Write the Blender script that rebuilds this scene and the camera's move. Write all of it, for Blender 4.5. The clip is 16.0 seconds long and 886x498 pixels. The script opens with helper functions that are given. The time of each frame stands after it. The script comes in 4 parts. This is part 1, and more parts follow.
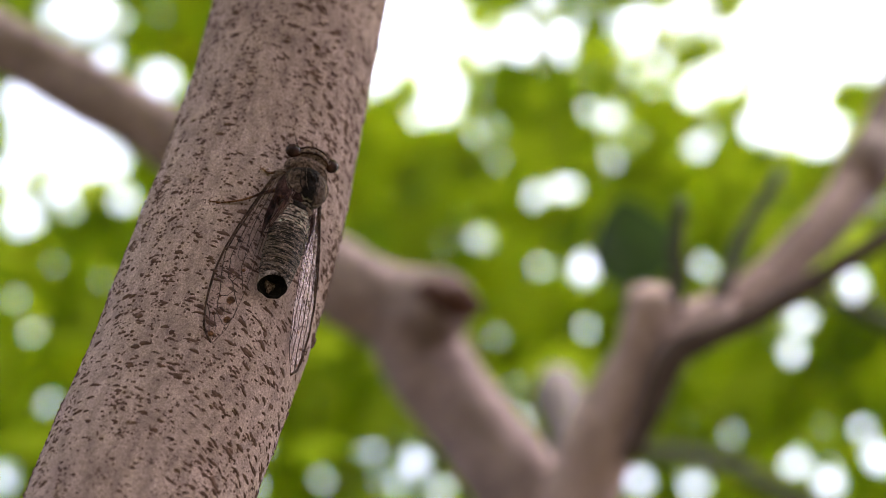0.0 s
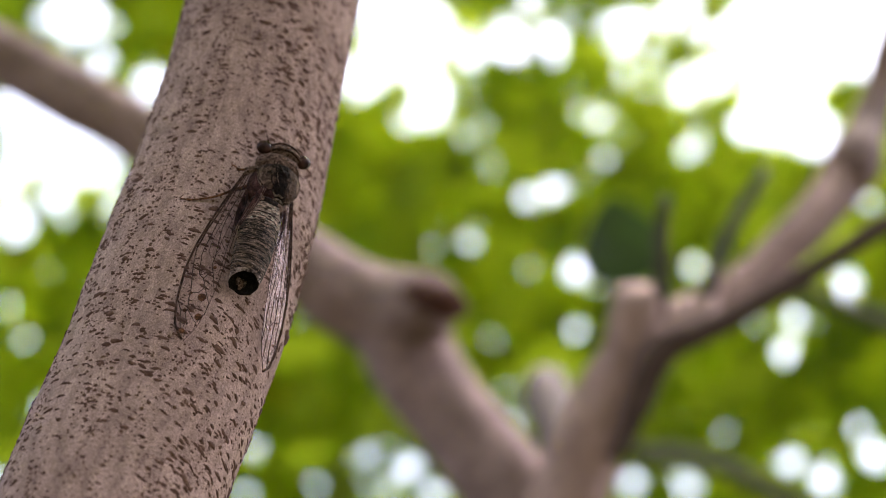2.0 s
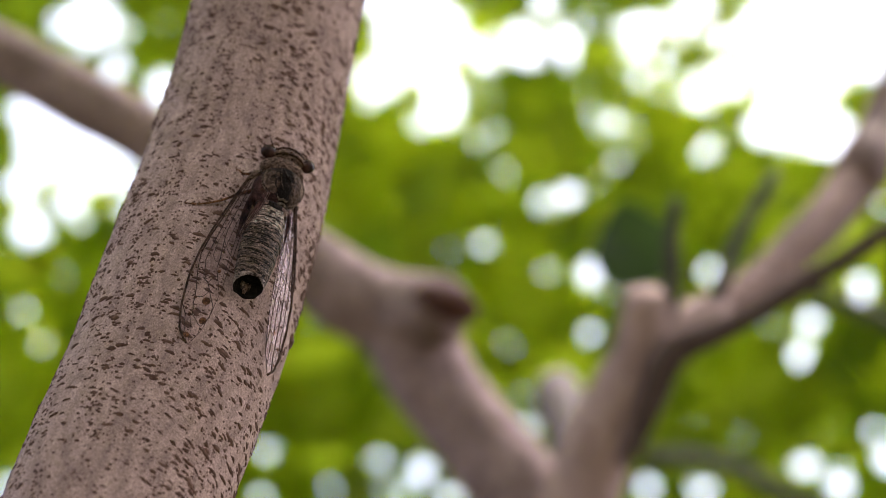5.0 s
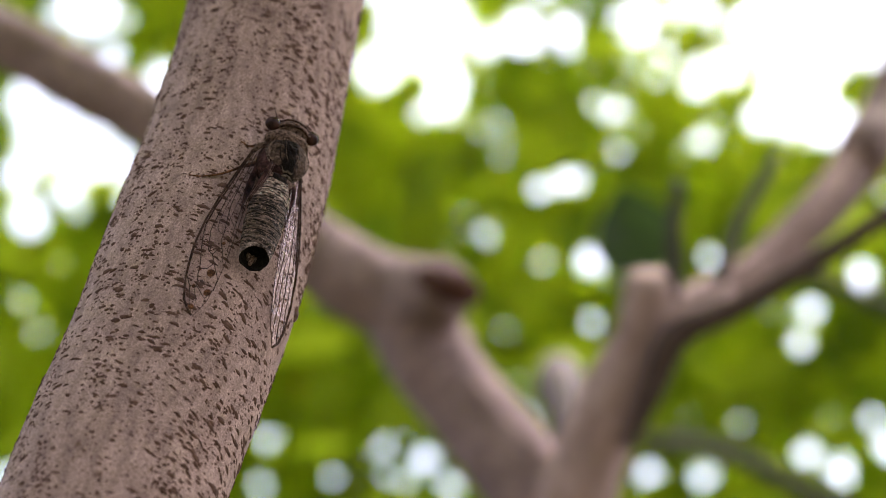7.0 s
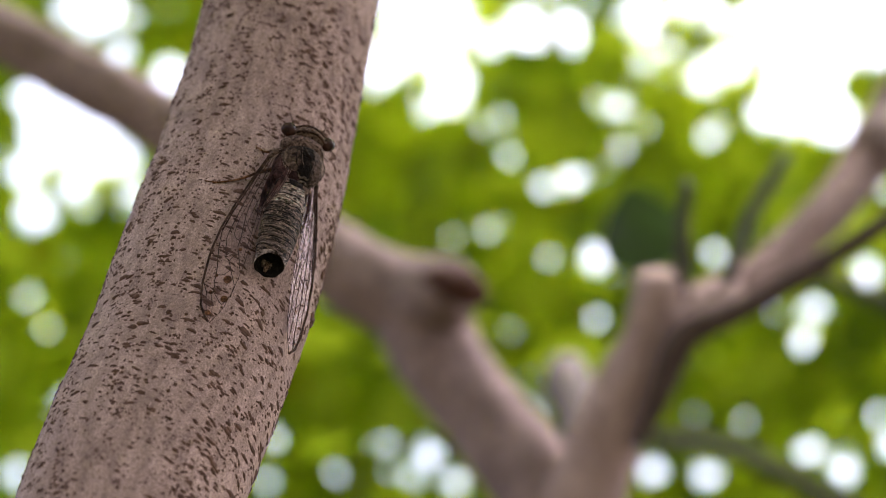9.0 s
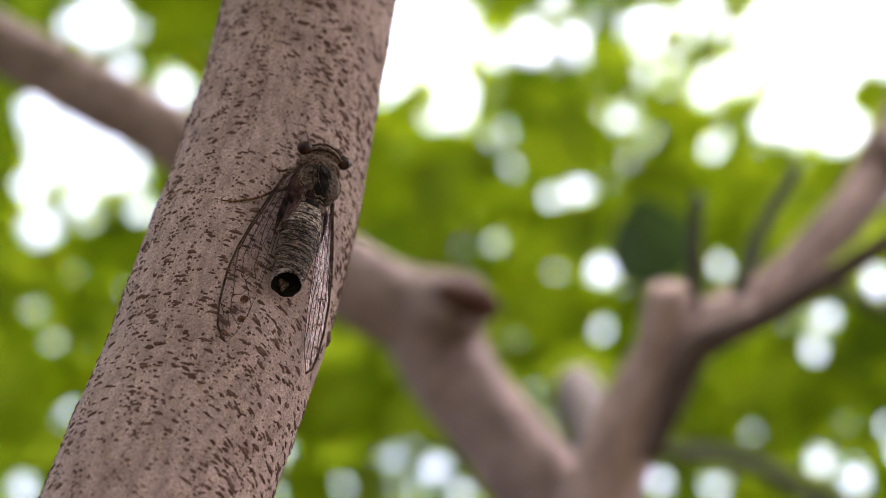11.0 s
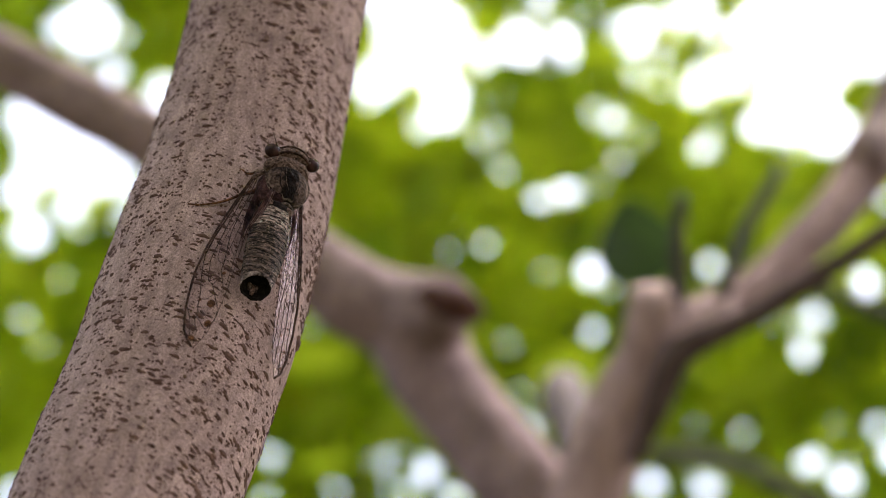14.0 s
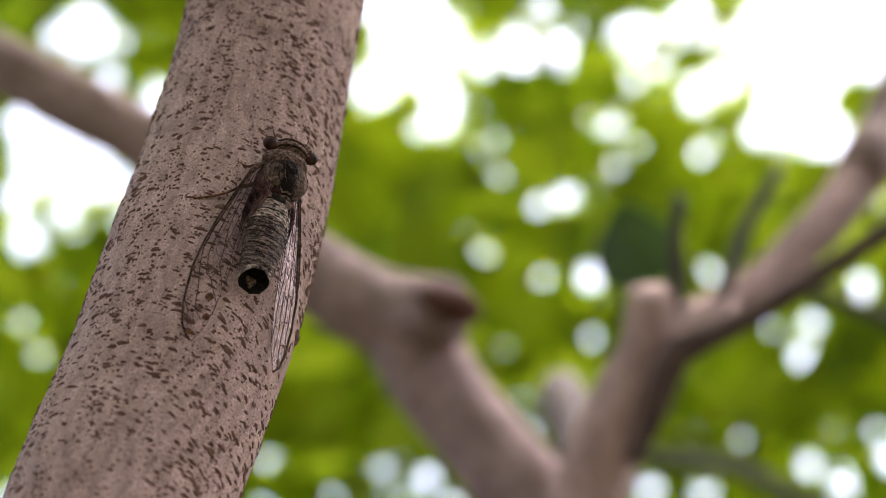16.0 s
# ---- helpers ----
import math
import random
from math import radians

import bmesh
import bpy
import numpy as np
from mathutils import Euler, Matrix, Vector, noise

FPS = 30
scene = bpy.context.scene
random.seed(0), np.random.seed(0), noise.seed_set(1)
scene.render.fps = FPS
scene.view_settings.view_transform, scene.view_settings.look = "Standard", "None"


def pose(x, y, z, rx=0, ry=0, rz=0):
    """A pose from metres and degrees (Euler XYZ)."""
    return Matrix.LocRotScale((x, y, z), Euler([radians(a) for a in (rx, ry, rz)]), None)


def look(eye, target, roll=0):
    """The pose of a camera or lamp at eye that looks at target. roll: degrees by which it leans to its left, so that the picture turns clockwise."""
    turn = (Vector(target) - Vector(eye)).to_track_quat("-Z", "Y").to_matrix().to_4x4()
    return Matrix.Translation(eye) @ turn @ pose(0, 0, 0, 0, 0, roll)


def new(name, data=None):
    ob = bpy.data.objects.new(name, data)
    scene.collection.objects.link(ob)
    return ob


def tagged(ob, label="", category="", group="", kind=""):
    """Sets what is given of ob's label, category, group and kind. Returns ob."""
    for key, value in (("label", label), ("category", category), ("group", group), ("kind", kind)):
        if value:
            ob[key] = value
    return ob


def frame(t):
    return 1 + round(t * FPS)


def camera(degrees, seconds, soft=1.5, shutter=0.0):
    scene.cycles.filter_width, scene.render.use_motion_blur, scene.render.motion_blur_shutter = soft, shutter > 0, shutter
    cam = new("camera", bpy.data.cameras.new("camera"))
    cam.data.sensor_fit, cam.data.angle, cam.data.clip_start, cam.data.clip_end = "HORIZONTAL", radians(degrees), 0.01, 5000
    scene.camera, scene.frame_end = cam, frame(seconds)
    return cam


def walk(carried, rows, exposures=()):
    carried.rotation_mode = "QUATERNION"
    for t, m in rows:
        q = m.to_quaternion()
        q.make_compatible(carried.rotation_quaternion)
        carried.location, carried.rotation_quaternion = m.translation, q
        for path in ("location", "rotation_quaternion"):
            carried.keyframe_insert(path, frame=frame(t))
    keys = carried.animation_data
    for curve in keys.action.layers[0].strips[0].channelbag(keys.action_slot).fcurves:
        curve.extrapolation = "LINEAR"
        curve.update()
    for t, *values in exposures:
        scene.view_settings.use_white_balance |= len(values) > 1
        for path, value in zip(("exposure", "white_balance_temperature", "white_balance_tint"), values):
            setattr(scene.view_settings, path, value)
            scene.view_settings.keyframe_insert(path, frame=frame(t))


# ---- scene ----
# The camera is held by hand and drifts a few millimetres.
cam = camera(30, 16.0, soft=0.85)
cam.data.dof.use_dof = True
cam.data.dof.focus_distance = 0.288
cam.data.dof.aperture_fstop = 10.2
cam.data.dof.aperture_blades = 0
walk(cam, [
    (0.0, pose(-0.00363, -0.00136, 1.55099, 122.857, -0.512, -0.133)),
    (0.5, pose(-0.00209, -0.00135, 1.55002, 123.009, -0.284, -0.015)),
    (1.0, pose(-0.00135, -0.00067, 1.54915, 122.993, -0.274, -0.039)),
    (1.5, pose(-0.00068, -0.00014, 1.55039, 122.939, -0.153, -0.069)),
    (2.0, pose(0.00050, 0.00000, 1.55000, 123.000, -0.000, 0.000)),
    (2.5, pose(0.00159, -0.00077, 1.54993, 122.896, -0.114, -0.062)),
    (3.0, pose(0.00159, -0.00111, 1.54988, 122.789, 0.061, 0.109)),
    (3.5, pose(0.00165, -0.00057, 1.54957, 122.968, 0.032, 0.384)),
    (4.0, pose(0.00276, -0.00162, 1.54956, 123.165, -0.051, 0.569)),
    (6.5, pose(0.00175, 0.00200, 1.54858, 122.882, -0.150, 0.488)),
    (7.0, pose(0.00140, 0.00226, 1.54760, 122.787, -0.111, 0.520)),
    (7.5, pose(0.00023, 0.00132, 1.54820, 122.793, -0.129, 0.496)),
    (8.0, pose(-0.00142, 0.00078, 1.54843, 122.682, -0.174, 0.567)),
    (8.5, pose(-0.00177, 0.00086, 1.54938, 122.753, -0.211, 0.547)),
    (9.0, pose(-0.00095, 0.00133, 1.54905, 122.655, -0.123, 0.635)),
    (9.5, pose(-0.00208, 0.00054, 1.55045, 122.793, -0.139, 0.649)),
    (12.0, pose(-0.00289, 0.00192, 1.55099, 123.047, 0.019, 1.085)),
    (12.5, pose(-0.00252, 0.00186, 1.55278, 122.949, 0.176, 0.839)),
    (13.0, pose(-0.00248, 0.00232, 1.55298, 123.146, 0.168, 1.070)),
    (13.5, pose(-0.00040, 0.00302, 1.55215, 123.200, 0.185, 1.111)),
    (14.0, pose(0.00105, 0.00418, 1.55232, 123.140, 0.431, 0.924)),
    (14.5, pose(0.00069, 0.00519, 1.55179, 123.187, 0.476, 0.813)),
    (15.0, pose(-0.00001, 0.00724, 1.55094, 123.325, 0.492, 0.891)),
    (15.5, pose(0.00007, 0.00768, 1.55151, 123.370, 0.432, 0.990)),
    (16.0, pose(0.00041, 0.00735, 1.55138, 123.393, 0.580, 0.879)),
], exposures=[(0.0, 2.62, 6380, 16), (16.0, 2.62, 6380, 16)])

# ---- light: a bright veiled sky, the sun diffused ----
world = bpy.data.worlds.new("sky")
scene.world = world
world.use_nodes = True
wn, wl = world.node_tree.nodes, world.node_tree.links
wn.clear()
sky = wn.new("ShaderNodeTexSky")
sky.sky_type = "NISHITA"
sky.sun_disc = False
sky.sun_elevation = radians(70)
sky.sun_rotation = radians(66)
sky.air_density = 1.0
sky.dust_density = 6.0
veil = wn.new("ShaderNodeHueSaturation")
veil.inputs["Saturation"].default_value = 0.62
bg = wn.new("ShaderNodeBackground")
bg.inputs["Strength"].default_value = 0.15
wout = wn.new("ShaderNodeOutputWorld")
wl.new(sky.outputs[0], veil.inputs["Color"])
wl.new(veil.outputs[0], bg.inputs["Color"])
wl.new(bg.outputs[0], wout.inputs["Surface"])

sun = new("sun", bpy.data.lights.new("sun", "SUN"))
sun.data.energy = 1.0
sun.data.angle = radians(25)
sun.data.color = (1.0, 0.95, 0.88)
sun.matrix_world = look((1.0, 0.45, 4.0), (0.0, 0.0, 1.0))


# ---- materials ----
def shader(name):
    m = bpy.data.materials.new(name)
    m.use_nodes = True
    return m, m.node_tree.nodes, m.node_tree.links, m.node_tree.nodes["Principled BSDF"]


def tex_noise(n, l, src, scale, detail=4.0, rough=0.55):
    t = n.new("ShaderNodeTexNoise")
    t.inputs["Scale"].default_value = scale
    t.inputs["Detail"].default_value = detail
    t.inputs["Roughness"].default_value = rough
    l.new(src, t.inputs["Vector"])
    return t.outputs["Fac"]


def ramp(n, l, src, *stops):
    r = n.new("ShaderNodeValToRGB")
    while len(r.color_ramp.elements) < len(stops):
        r.color_ramp.elements.new(0.5)
    for e, (p, c) in zip(r.color_ramp.elements, stops):
        e.position, e.color = p, (*c, 1) if len(c) == 3 else c
    l.new(src, r.inputs[0])
    return r.outputs["Color"]


def blend(n, l, fac, a, b, mode="MIX"):
    x = n.new("ShaderNodeMix")
    x.data_type, x.blend_type = "RGBA", mode
    for sock, v in ((x.inputs[0], fac), (x.inputs[6], a), (x.inputs[7], b)):
        if isinstance(v, (int, float)):
            sock.default_value = v
        elif isinstance(v, tuple):
            sock.default_value = (*v, 1)
        else:
            l.new(v, sock)
    return x.outputs[2]


def relief(n, l, b, height, strength, distance):
    bump = n.new("ShaderNodeBump")
    bump.inputs["Strength"].default_value = strength
    bump.inputs["Distance"].default_value = distance
    l.new(height, bump.inputs["Height"])
    l.new(bump.outputs[0], b.inputs["Normal"])


def bark_material(name, pale, mid, dark, rough=0.75, blotch=0.15):
    """Smooth pinkish-grey bark; the UV map runs in millimetres round and along the limb."""
    m, n, l, b = shader(name)
    uv = n.new("ShaderNodeUVMap").outputs[0]
    stretch = n.new("ShaderNodeMapping")
    stretch.inputs["Scale"].default_value = (1.0, 0.35, 1.0)
    l.new(uv, stretch.inputs[0])
    across = n.new("ShaderNodeMapping")
    across.inputs["Scale"].default_value = (0.45, 1.0, 1.0)
    across.inputs["Rotation"].default_value = (0, 0, radians(-18))
    l.new(uv, across.inputs[0])
    cloud = ramp(n, l, tex_noise(n, l, uv, 0.09, 5.0), (0.3, mid), (0.7, pale))
    streak = ramp(n, l, tex_noise(n, l, stretch.outputs[0], 0.5, 5.0), (0.35, dark), (0.62, (1, 1, 1)))
    col = blend(n, l, 0.4, cloud, streak, "MULTIPLY")
    col = blend(n, l, blotch, col, ramp(n, l, tex_noise(n, l, uv, 0.04, 3.0), (0.38, (0.45, 0.40, 0.38)), (0.62, (1.2, 1.18, 1.18))), "MULTIPLY")
    grit = n.new("ShaderNodeMapping")
    grit.inputs["Scale"].default_value = (1.0, 0.7, 1.0)
    l.new(uv, grit.inputs[0])
    grain = tex_noise(n, l, grit.outputs[0], 2.1, 7.0, 0.75)
    col = blend(n, l, 0.75, col, ramp(n, l, grain, (0.34, (0.42, 0.38, 0.36)), (0.62, (1.25, 1.23, 1.22))), "MULTIPLY")
    # fine brown flecks
    v = n.new("ShaderNodeTexVoronoi")
    v.inputs["Scale"].default_value = 0.85
    l.new(across.outputs[0], v.inputs["Vector"])
    fleck = ramp(n, l, v.outputs["Distance"], (0.10, (1, 1, 1)), (0.22, (0, 0, 0)))
    patchy = ramp(n, l, tex_noise(n, l, uv, 0.22, 3.0), (0.45, (0, 0, 0)), (0.6, (0.6, 0.6, 0.6)))
    col = blend(n, l, blend(n, l, 1.0, fleck, patchy, "MULTIPLY"), col, dark)
    b.inputs["Roughness"].default_value = rough
    b.inputs["Specular IOR Level"].default_value = 0.12
    # fine wrinkles that run with the limb, and a sandy grain
    fibre = n.new("ShaderNodeMapping")
    fibre.inputs["Scale"].default_value = (1.0, 0.45, 1.0)
    l.new(uv, fibre.inputs[0])
    wrinkle = tex_noise(n, l, fibre.outputs[0], 4.6, 4.0, 0.7)
    sand = tex_noise(n, l, uv, 7.5, 2.0, 0.5)
    skin = blend(n, l, 0.5, wrinkle, sand)
    col = blend(n, l, 0.85, col, ramp(n, l, skin, (0.40, (0.48, 0.44, 0.42)), (0.58, (1.26, 1.25, 1.24))), "MULTIPLY")
    l.new(col, b.inputs["Base Color"])
    relief(n, l, b, blend(n, l, 0.6, grain, skin), 1.0, 0.0010)
    return m


def plain_material(name, base, second, scale, rough=0.7, bump=0.2, depth=0.001, metal=0.0):
    """Two tones mottled over each other at two scales, with a fine relief."""
    m, n, l, b = shader(name)
    co = n.new("ShaderNodeTexCoord").outputs["Object"]
    a = tex_noise(n, l, co, scale, 5.0)
    c = tex_noise(n, l, co, scale * 6.3, 3.0)
    col = ramp(n, l, a, (0.35, base), (0.65, second))
    col = blend(n, l, 0.35, col, ramp(n, l, c, (0.3, (0.5, 0.5, 0.5)), (0.7, (1.15, 1.15, 1.15))), "MULTIPLY")
    l.new(col, b.inputs["Base Color"])
    b.inputs["Roughness"].default_value = rough
    b.inputs["Metallic"].default_value = metal
    b.inputs["Specular IOR Level"].default_value = 0.1
    relief(n, l, b, c, bump, depth)
    return m


def leaf_material(name, dark, light, through_col, share=0.6):
    m, n, l, b = shader(name)
    rnd = n.new("ShaderNodeNewGeometry").outputs["Random Per Island"]
    co = n.new("ShaderNodeTexCoord").outputs["Object"]
    spot = tex_noise(n, l, co, 30.0, 3.0)
    col = blend(n, l, 0.3, ramp(n, l, rnd, (0.0, dark), (1.0, light)), ramp(n, l, spot, (0.35, dark), (0.7, light)))
    l.new(col, b.inputs["Base Color"])
    b.inputs["Roughness"].default_value = 0.5
    tr = n.new("ShaderNodeBsdfTranslucent")
    tint = ramp(n, l, rnd, (0.0, tuple(0.70 * v for v in through_col)), (0.55, through_col),
                (0.96, tuple(1.25 * v for v in through_col)), (1.0, (0.45, 0.33, 0.012)))
    clump = ramp(n, l, tex_noise(n, l, co, 4.5, 2.0), (0.38, (0.52, 0.60, 0.52)), (0.60, (1.22, 1.16, 1.1)))
    tint = blend(n, l, 1.0, tint, clump, "MULTIPLY")
    l.new(tint, tr.inputs["Color"])
    mix = n.new("ShaderNodeMixShader")
    mix.inputs[0].default_value = share
    l.new(b.outputs[0], mix.inputs[1])
    l.new(tr.outputs[0], mix.inputs[2])
    l.new(mix.outputs[0], n["Material Output"].inputs["Surface"])
    return m


BARK = bark_material("bark_speckled", (0.445, 0.310, 0.267), (0.350, 0.238, 0.204), (0.07, 0.0375, 0.0265))
BARK_FAR = bark_material("bark_weathered", (0.37, 0.2725, 0.2725), (0.26, 0.1875, 0.1875), (0.06, 0.039, 0.035), 0.75, 0.45)
# weathered bark made paler to make up for light missing on the fork
BARK_FAR_LIT = bark_material("bark_pale", (0.54, 0.39, 0.372), (0.42, 0.30, 0.285), (0.08, 0.05, 0.042), 0.75, 0.4)
BARK_RUSTY = bark_material("bark_rusty", (0.28, 0.182, 0.160), (0.185, 0.118, 0.102), (0.06, 0.034, 0.0275), 0.75, 0.6)
# grey stump bark with the shade of the leaves above in its colour
BARK_STUMP_SHADED = plain_material("bark_grey", (0.085, 0.065, 0.064), (0.145, 0.1125, 0.11), 45.0)
# dark brown bark of the low branch, its shadowed underside put into the colour
BARK_DARK_SHADED = plain_material("bark_dark", (0.0425, 0.026, 0.022), (0.075, 0.049, 0.0425), 60.0)
# brown bark of the branch tip, darkened as if seen against bright sky
BARK_BROWN_BACKLIT = plain_material("bark_brown", (0.065, 0.038, 0.032), (0.12, 0.0725, 0.0625), 40.0)
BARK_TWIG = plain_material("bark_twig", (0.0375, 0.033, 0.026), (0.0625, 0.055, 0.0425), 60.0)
LENTICEL = plain_material("lenticel_cork", (0.0425, 0.02, 0.0135), (0.1, 0.0525, 0.036), 900.0, 0.85, 0.4, 0.0002)
CUT_WOOD = plain_material("rotten_cut_wood", (0.0225, 0.009, 0.0065), (0.075, 0.031, 0.021), 70.0, 0.9)
LEAF_FAR = leaf_material("leaf_green", (0.045, 0.080, 0.006), (0.085, 0.125, 0.010), (0.455, 0.55, 0.018), 0.78)
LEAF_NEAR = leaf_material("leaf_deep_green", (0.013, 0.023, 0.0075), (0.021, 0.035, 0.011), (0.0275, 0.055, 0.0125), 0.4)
SOIL = plain_material("dry_soil_and_grass", (0.09, 0.068, 0.048), (0.06, 0.075, 0.03), 3.0, 0.95, 0.6, 0.02)


# ---- builders ----
def part(name, bm, material, parent, label="", smooth=True):
    """One mesh object under a thing or a part."""
    me = bpy.data.meshes.new(name)
    if isinstance(bm, tuple):
        me.from_pydata(*bm)
    else:
        bm.to_mesh(me)
        bm.free()
    me.materials.append(material)
    for p in me.polygons:
        p.use_smooth = smooth
    ob = new(name, me)
    if parent is not None:
        ob.parent = parent
    return tagged(ob, label)


def thing(name, label, category, m=None, group="", kind=""):
    ob = new(name)
    ob.empty_display_size = 0.02
    if m is not None:
        ob.matrix_world = m
    return tagged(ob, label, category, group, kind)


class Way:
    """A smooth line through stations of place and radius, walked by length."""

    def __init__(self, stations, step):
        s = np.array(stations, float)
        s = np.vstack([2 * s[0] - s[1], s, 2 * s[-1] - s[-2]])
        pts = []
        for i in range(1, len(s) - 2):
            n = max(2, int(np.linalg.norm(s[i + 1, :3] - s[i, :3]) / step))
            for t in np.arange(n) / n:
                pts.append(0.5 * (2 * s[i] + (s[i + 1] - s[i - 1]) * t + (2 * s[i - 1] - 5 * s[i] + 4 * s[i + 1] - s[i + 2]) * t * t
                                  + (3 * s[i] - s[i - 1] - 3 * s[i + 1] + s[i + 2]) * t ** 3))
        pts.append(s[-2])
        self.p = np.array(pts)
        self.c, self.r = self.p[:, :3], np.abs(self.p[:, 3])
        self.len = np.r_[0, np.cumsum(np.linalg.norm(np.diff(self.c, axis=0), axis=1))]
        tan = np.gradient(self.c, axis=0)
        self.t = tan / np.linalg.norm(tan, axis=1, keepdims=True)
        ref = np.array((0.0, -1.0, 0.1))
        a = ref - (self.t @ ref)[:, None] * self.t
        self.a = a / np.linalg.norm(a, axis=1, keepdims=True)
        self.b = np.cross(self.t, self.a)

    def frame_at(self, s):
        out = []
        for q in (self.c, self.a, self.b, self.t):
            out.append(np.array([np.interp(s, self.len, q[:, k]) for k in range(3)]))
        return (*out, float(np.interp(s, self.len, self.r)))


def swell(p, amount, size):
    return 1 + amount * noise.noise(Vector(p) / size) + 0.45 * amount * noise.noise(Vector(p) / (size * 0.31))


def tube(name, stations, material, parent, label="", step=0.004, sides=48, amount=0.03, size=0.03, caps=True, bumps=()):
    """A limb: rings along a way, uneven as grown wood, with a UV map in millimetres."""
    w = Way(stations, step)
    verts, faces, uvs = [], [], []
    turn = np.linspace(0, 2 * math.pi, sides + 1)[:-1]
    for i in range(len(w.c)):
        for th in turn:
            d = math.cos(th) * w.a[i] + math.sin(th) * w.b[i]
            r = w.r[i] * swell(w.c[i] + d * w.r[i], amount, size)
            for z0, th0, ws, wt, h in bumps:
                dt = (th - th0 + math.pi) % (2 * math.pi) - math.pi
                r += h * math.exp(-((w.c[i][2] - z0) / ws) ** 2 - (dt / wt) ** 2)
            verts.append(w.c[i] + d * r)
    n = len(w.c)
    for i in range(n - 1):
        for j in range(sides):
            k = (j + 1) % sides
            faces.append((i * sides + j, i * sides + k, (i + 1) * sides + k, (i + 1) * sides + j))
            rad = w.r[i] * 1000
            u0, u1 = turn[j] * rad, (turn[j] + 2 * math.pi / sides) * rad
            uvs += [(u0, w.len[i] * 1000), (u1, w.len[i] * 1000), (u1, w.len[i + 1] * 1000), (u0, w.len[i + 1] * 1000)]
    if caps:
        for i, flip in ((0, True), (n - 1, False)):
            verts.append(w.c[i])
            for j in range(sides):
                k = (j + 1) % sides
                f = (i * sides + j, i * sides + k, len(verts) - 1)
                faces.append(f[::-1] if flip else f)
                uvs += [(0, 0), (1, 0), (0, 1)]
    ob = part(name, ([tuple(v) for v in verts], [], faces), material, parent, label)
    layer = ob.data.uv_layers.new(name="UVMap")
    layer.data.foreach_set("uv", np.array(uvs, float).ravel())
    return ob, w


# ---- ground ----
def ground():
    bm = bmesh.new()
    bmesh.ops.create_grid(bm, x_segments=60, y_segments=60, size=1.0)
    for v in bm.verts:
        r = v.co.length
        k = 12 + 1800 * max(0.0, r - 0.3) ** 3
        v.co = Vector((v.co.x * k, v.co.y * k, 0))
        v.co.z = 0.03 * noise.noise(v.co * 0.7) - 0.02
    tagged(part("ground", bm, SOIL, None), "dry soil with short sparse grass", "ground", kind="structure")


ground()

# ---- the tree: trunk, the limb with the insect, the bent limb and the forked limb ----
LIMB = (
    (0.005, 0.235, 2.10, 0.0135), (-0.012, 0.246, 1.95, 0.0150), (-0.0255, 0.2535, 1.84, 0.0166),
    (-0.0353, 0.2584, 1.7731, 0.0174),
    (-0.0372, 0.2595, 1.7592, 0.0175),
    (-0.0393, 0.2606, 1.7459, 0.0179),
    (-0.0415, 0.2615, 1.7329, 0.0184),
    (-0.0440, 0.2621, 1.7203, 0.0188),
    (-0.0466, 0.2623, 1.7080, 0.0190),
    (-0.0493, 0.2621, 1.6959, 0.0189),
    (-0.0521, 0.2616, 1.6842, 0.0187),
    (-0.0550, 0.2608, 1.6729, 0.0185),
    (-0.0585, 0.2600, 1.655, 0.0186), (-0.066, 0.262, 1.60, 0.019), (-0.072, 0.285, 1.48, 0.021),
    (-0.055, 0.38, 1.32, 0.024), (-0.01, 0.53, 1.16, 0.028), (0.03, 0.64, 1.02, 0.032),
)
TRUNK = ((0.035, 0.655, -0.06, 0.088), (0.035, 0.655, 0.30, 0.070), (0.03, 0.65, 0.90, 0.062), (0.04, 0.665, 1.40, 0.050),
         (0.05, 0.69, 1.65, 0.040), (0.05, 0.688, 1.76, 0.030))
BENT = (
    (-0.305, 0.585, 2.118, 0.0131),
    (-0.241, 0.594, 2.068, 0.0133),
    (-0.193, 0.600, 2.039, 0.0134),
    (-0.165, 0.600, 2.021, 0.0135),
    (-0.138, 0.604, 2.006, 0.0137),
    (-0.098, 0.616, 1.978, 0.0147),
    (-0.067, 0.626, 1.953, 0.0163),
    (-0.044, 0.631, 1.937, 0.0185),
    (-0.024, 0.637, 1.928, 0.0202),
    (-0.013, 0.643, 1.909, 0.0196),
    (0.000, 0.649, 1.890, 0.0190),
    (0.016, 0.651, 1.869, 0.0192),
    (0.033, 0.653, 1.847, 0.0200),
    (0.048, 0.657, 1.823, 0.0227),
    (0.053, 0.667, 1.790, 0.0271),
    (0.050, 0.692, 1.733, 0.0302),
)
FORKED = (
    (0.052, 0.663, 1.815, 0.0179),
    (0.0495, 0.641, 1.829, 0.0168),
    (0.0555, 0.625, 1.845, 0.0158),
    (0.0640, 0.608, 1.862, 0.0147),
    (0.0735, 0.594, 1.875, 0.0136),
    (0.084, 0.582, 1.884, 0.0120),
    (0.101, 0.584, 1.895, 0.0097),
    (0.109, 0.587, 1.902, 0.0082),
)
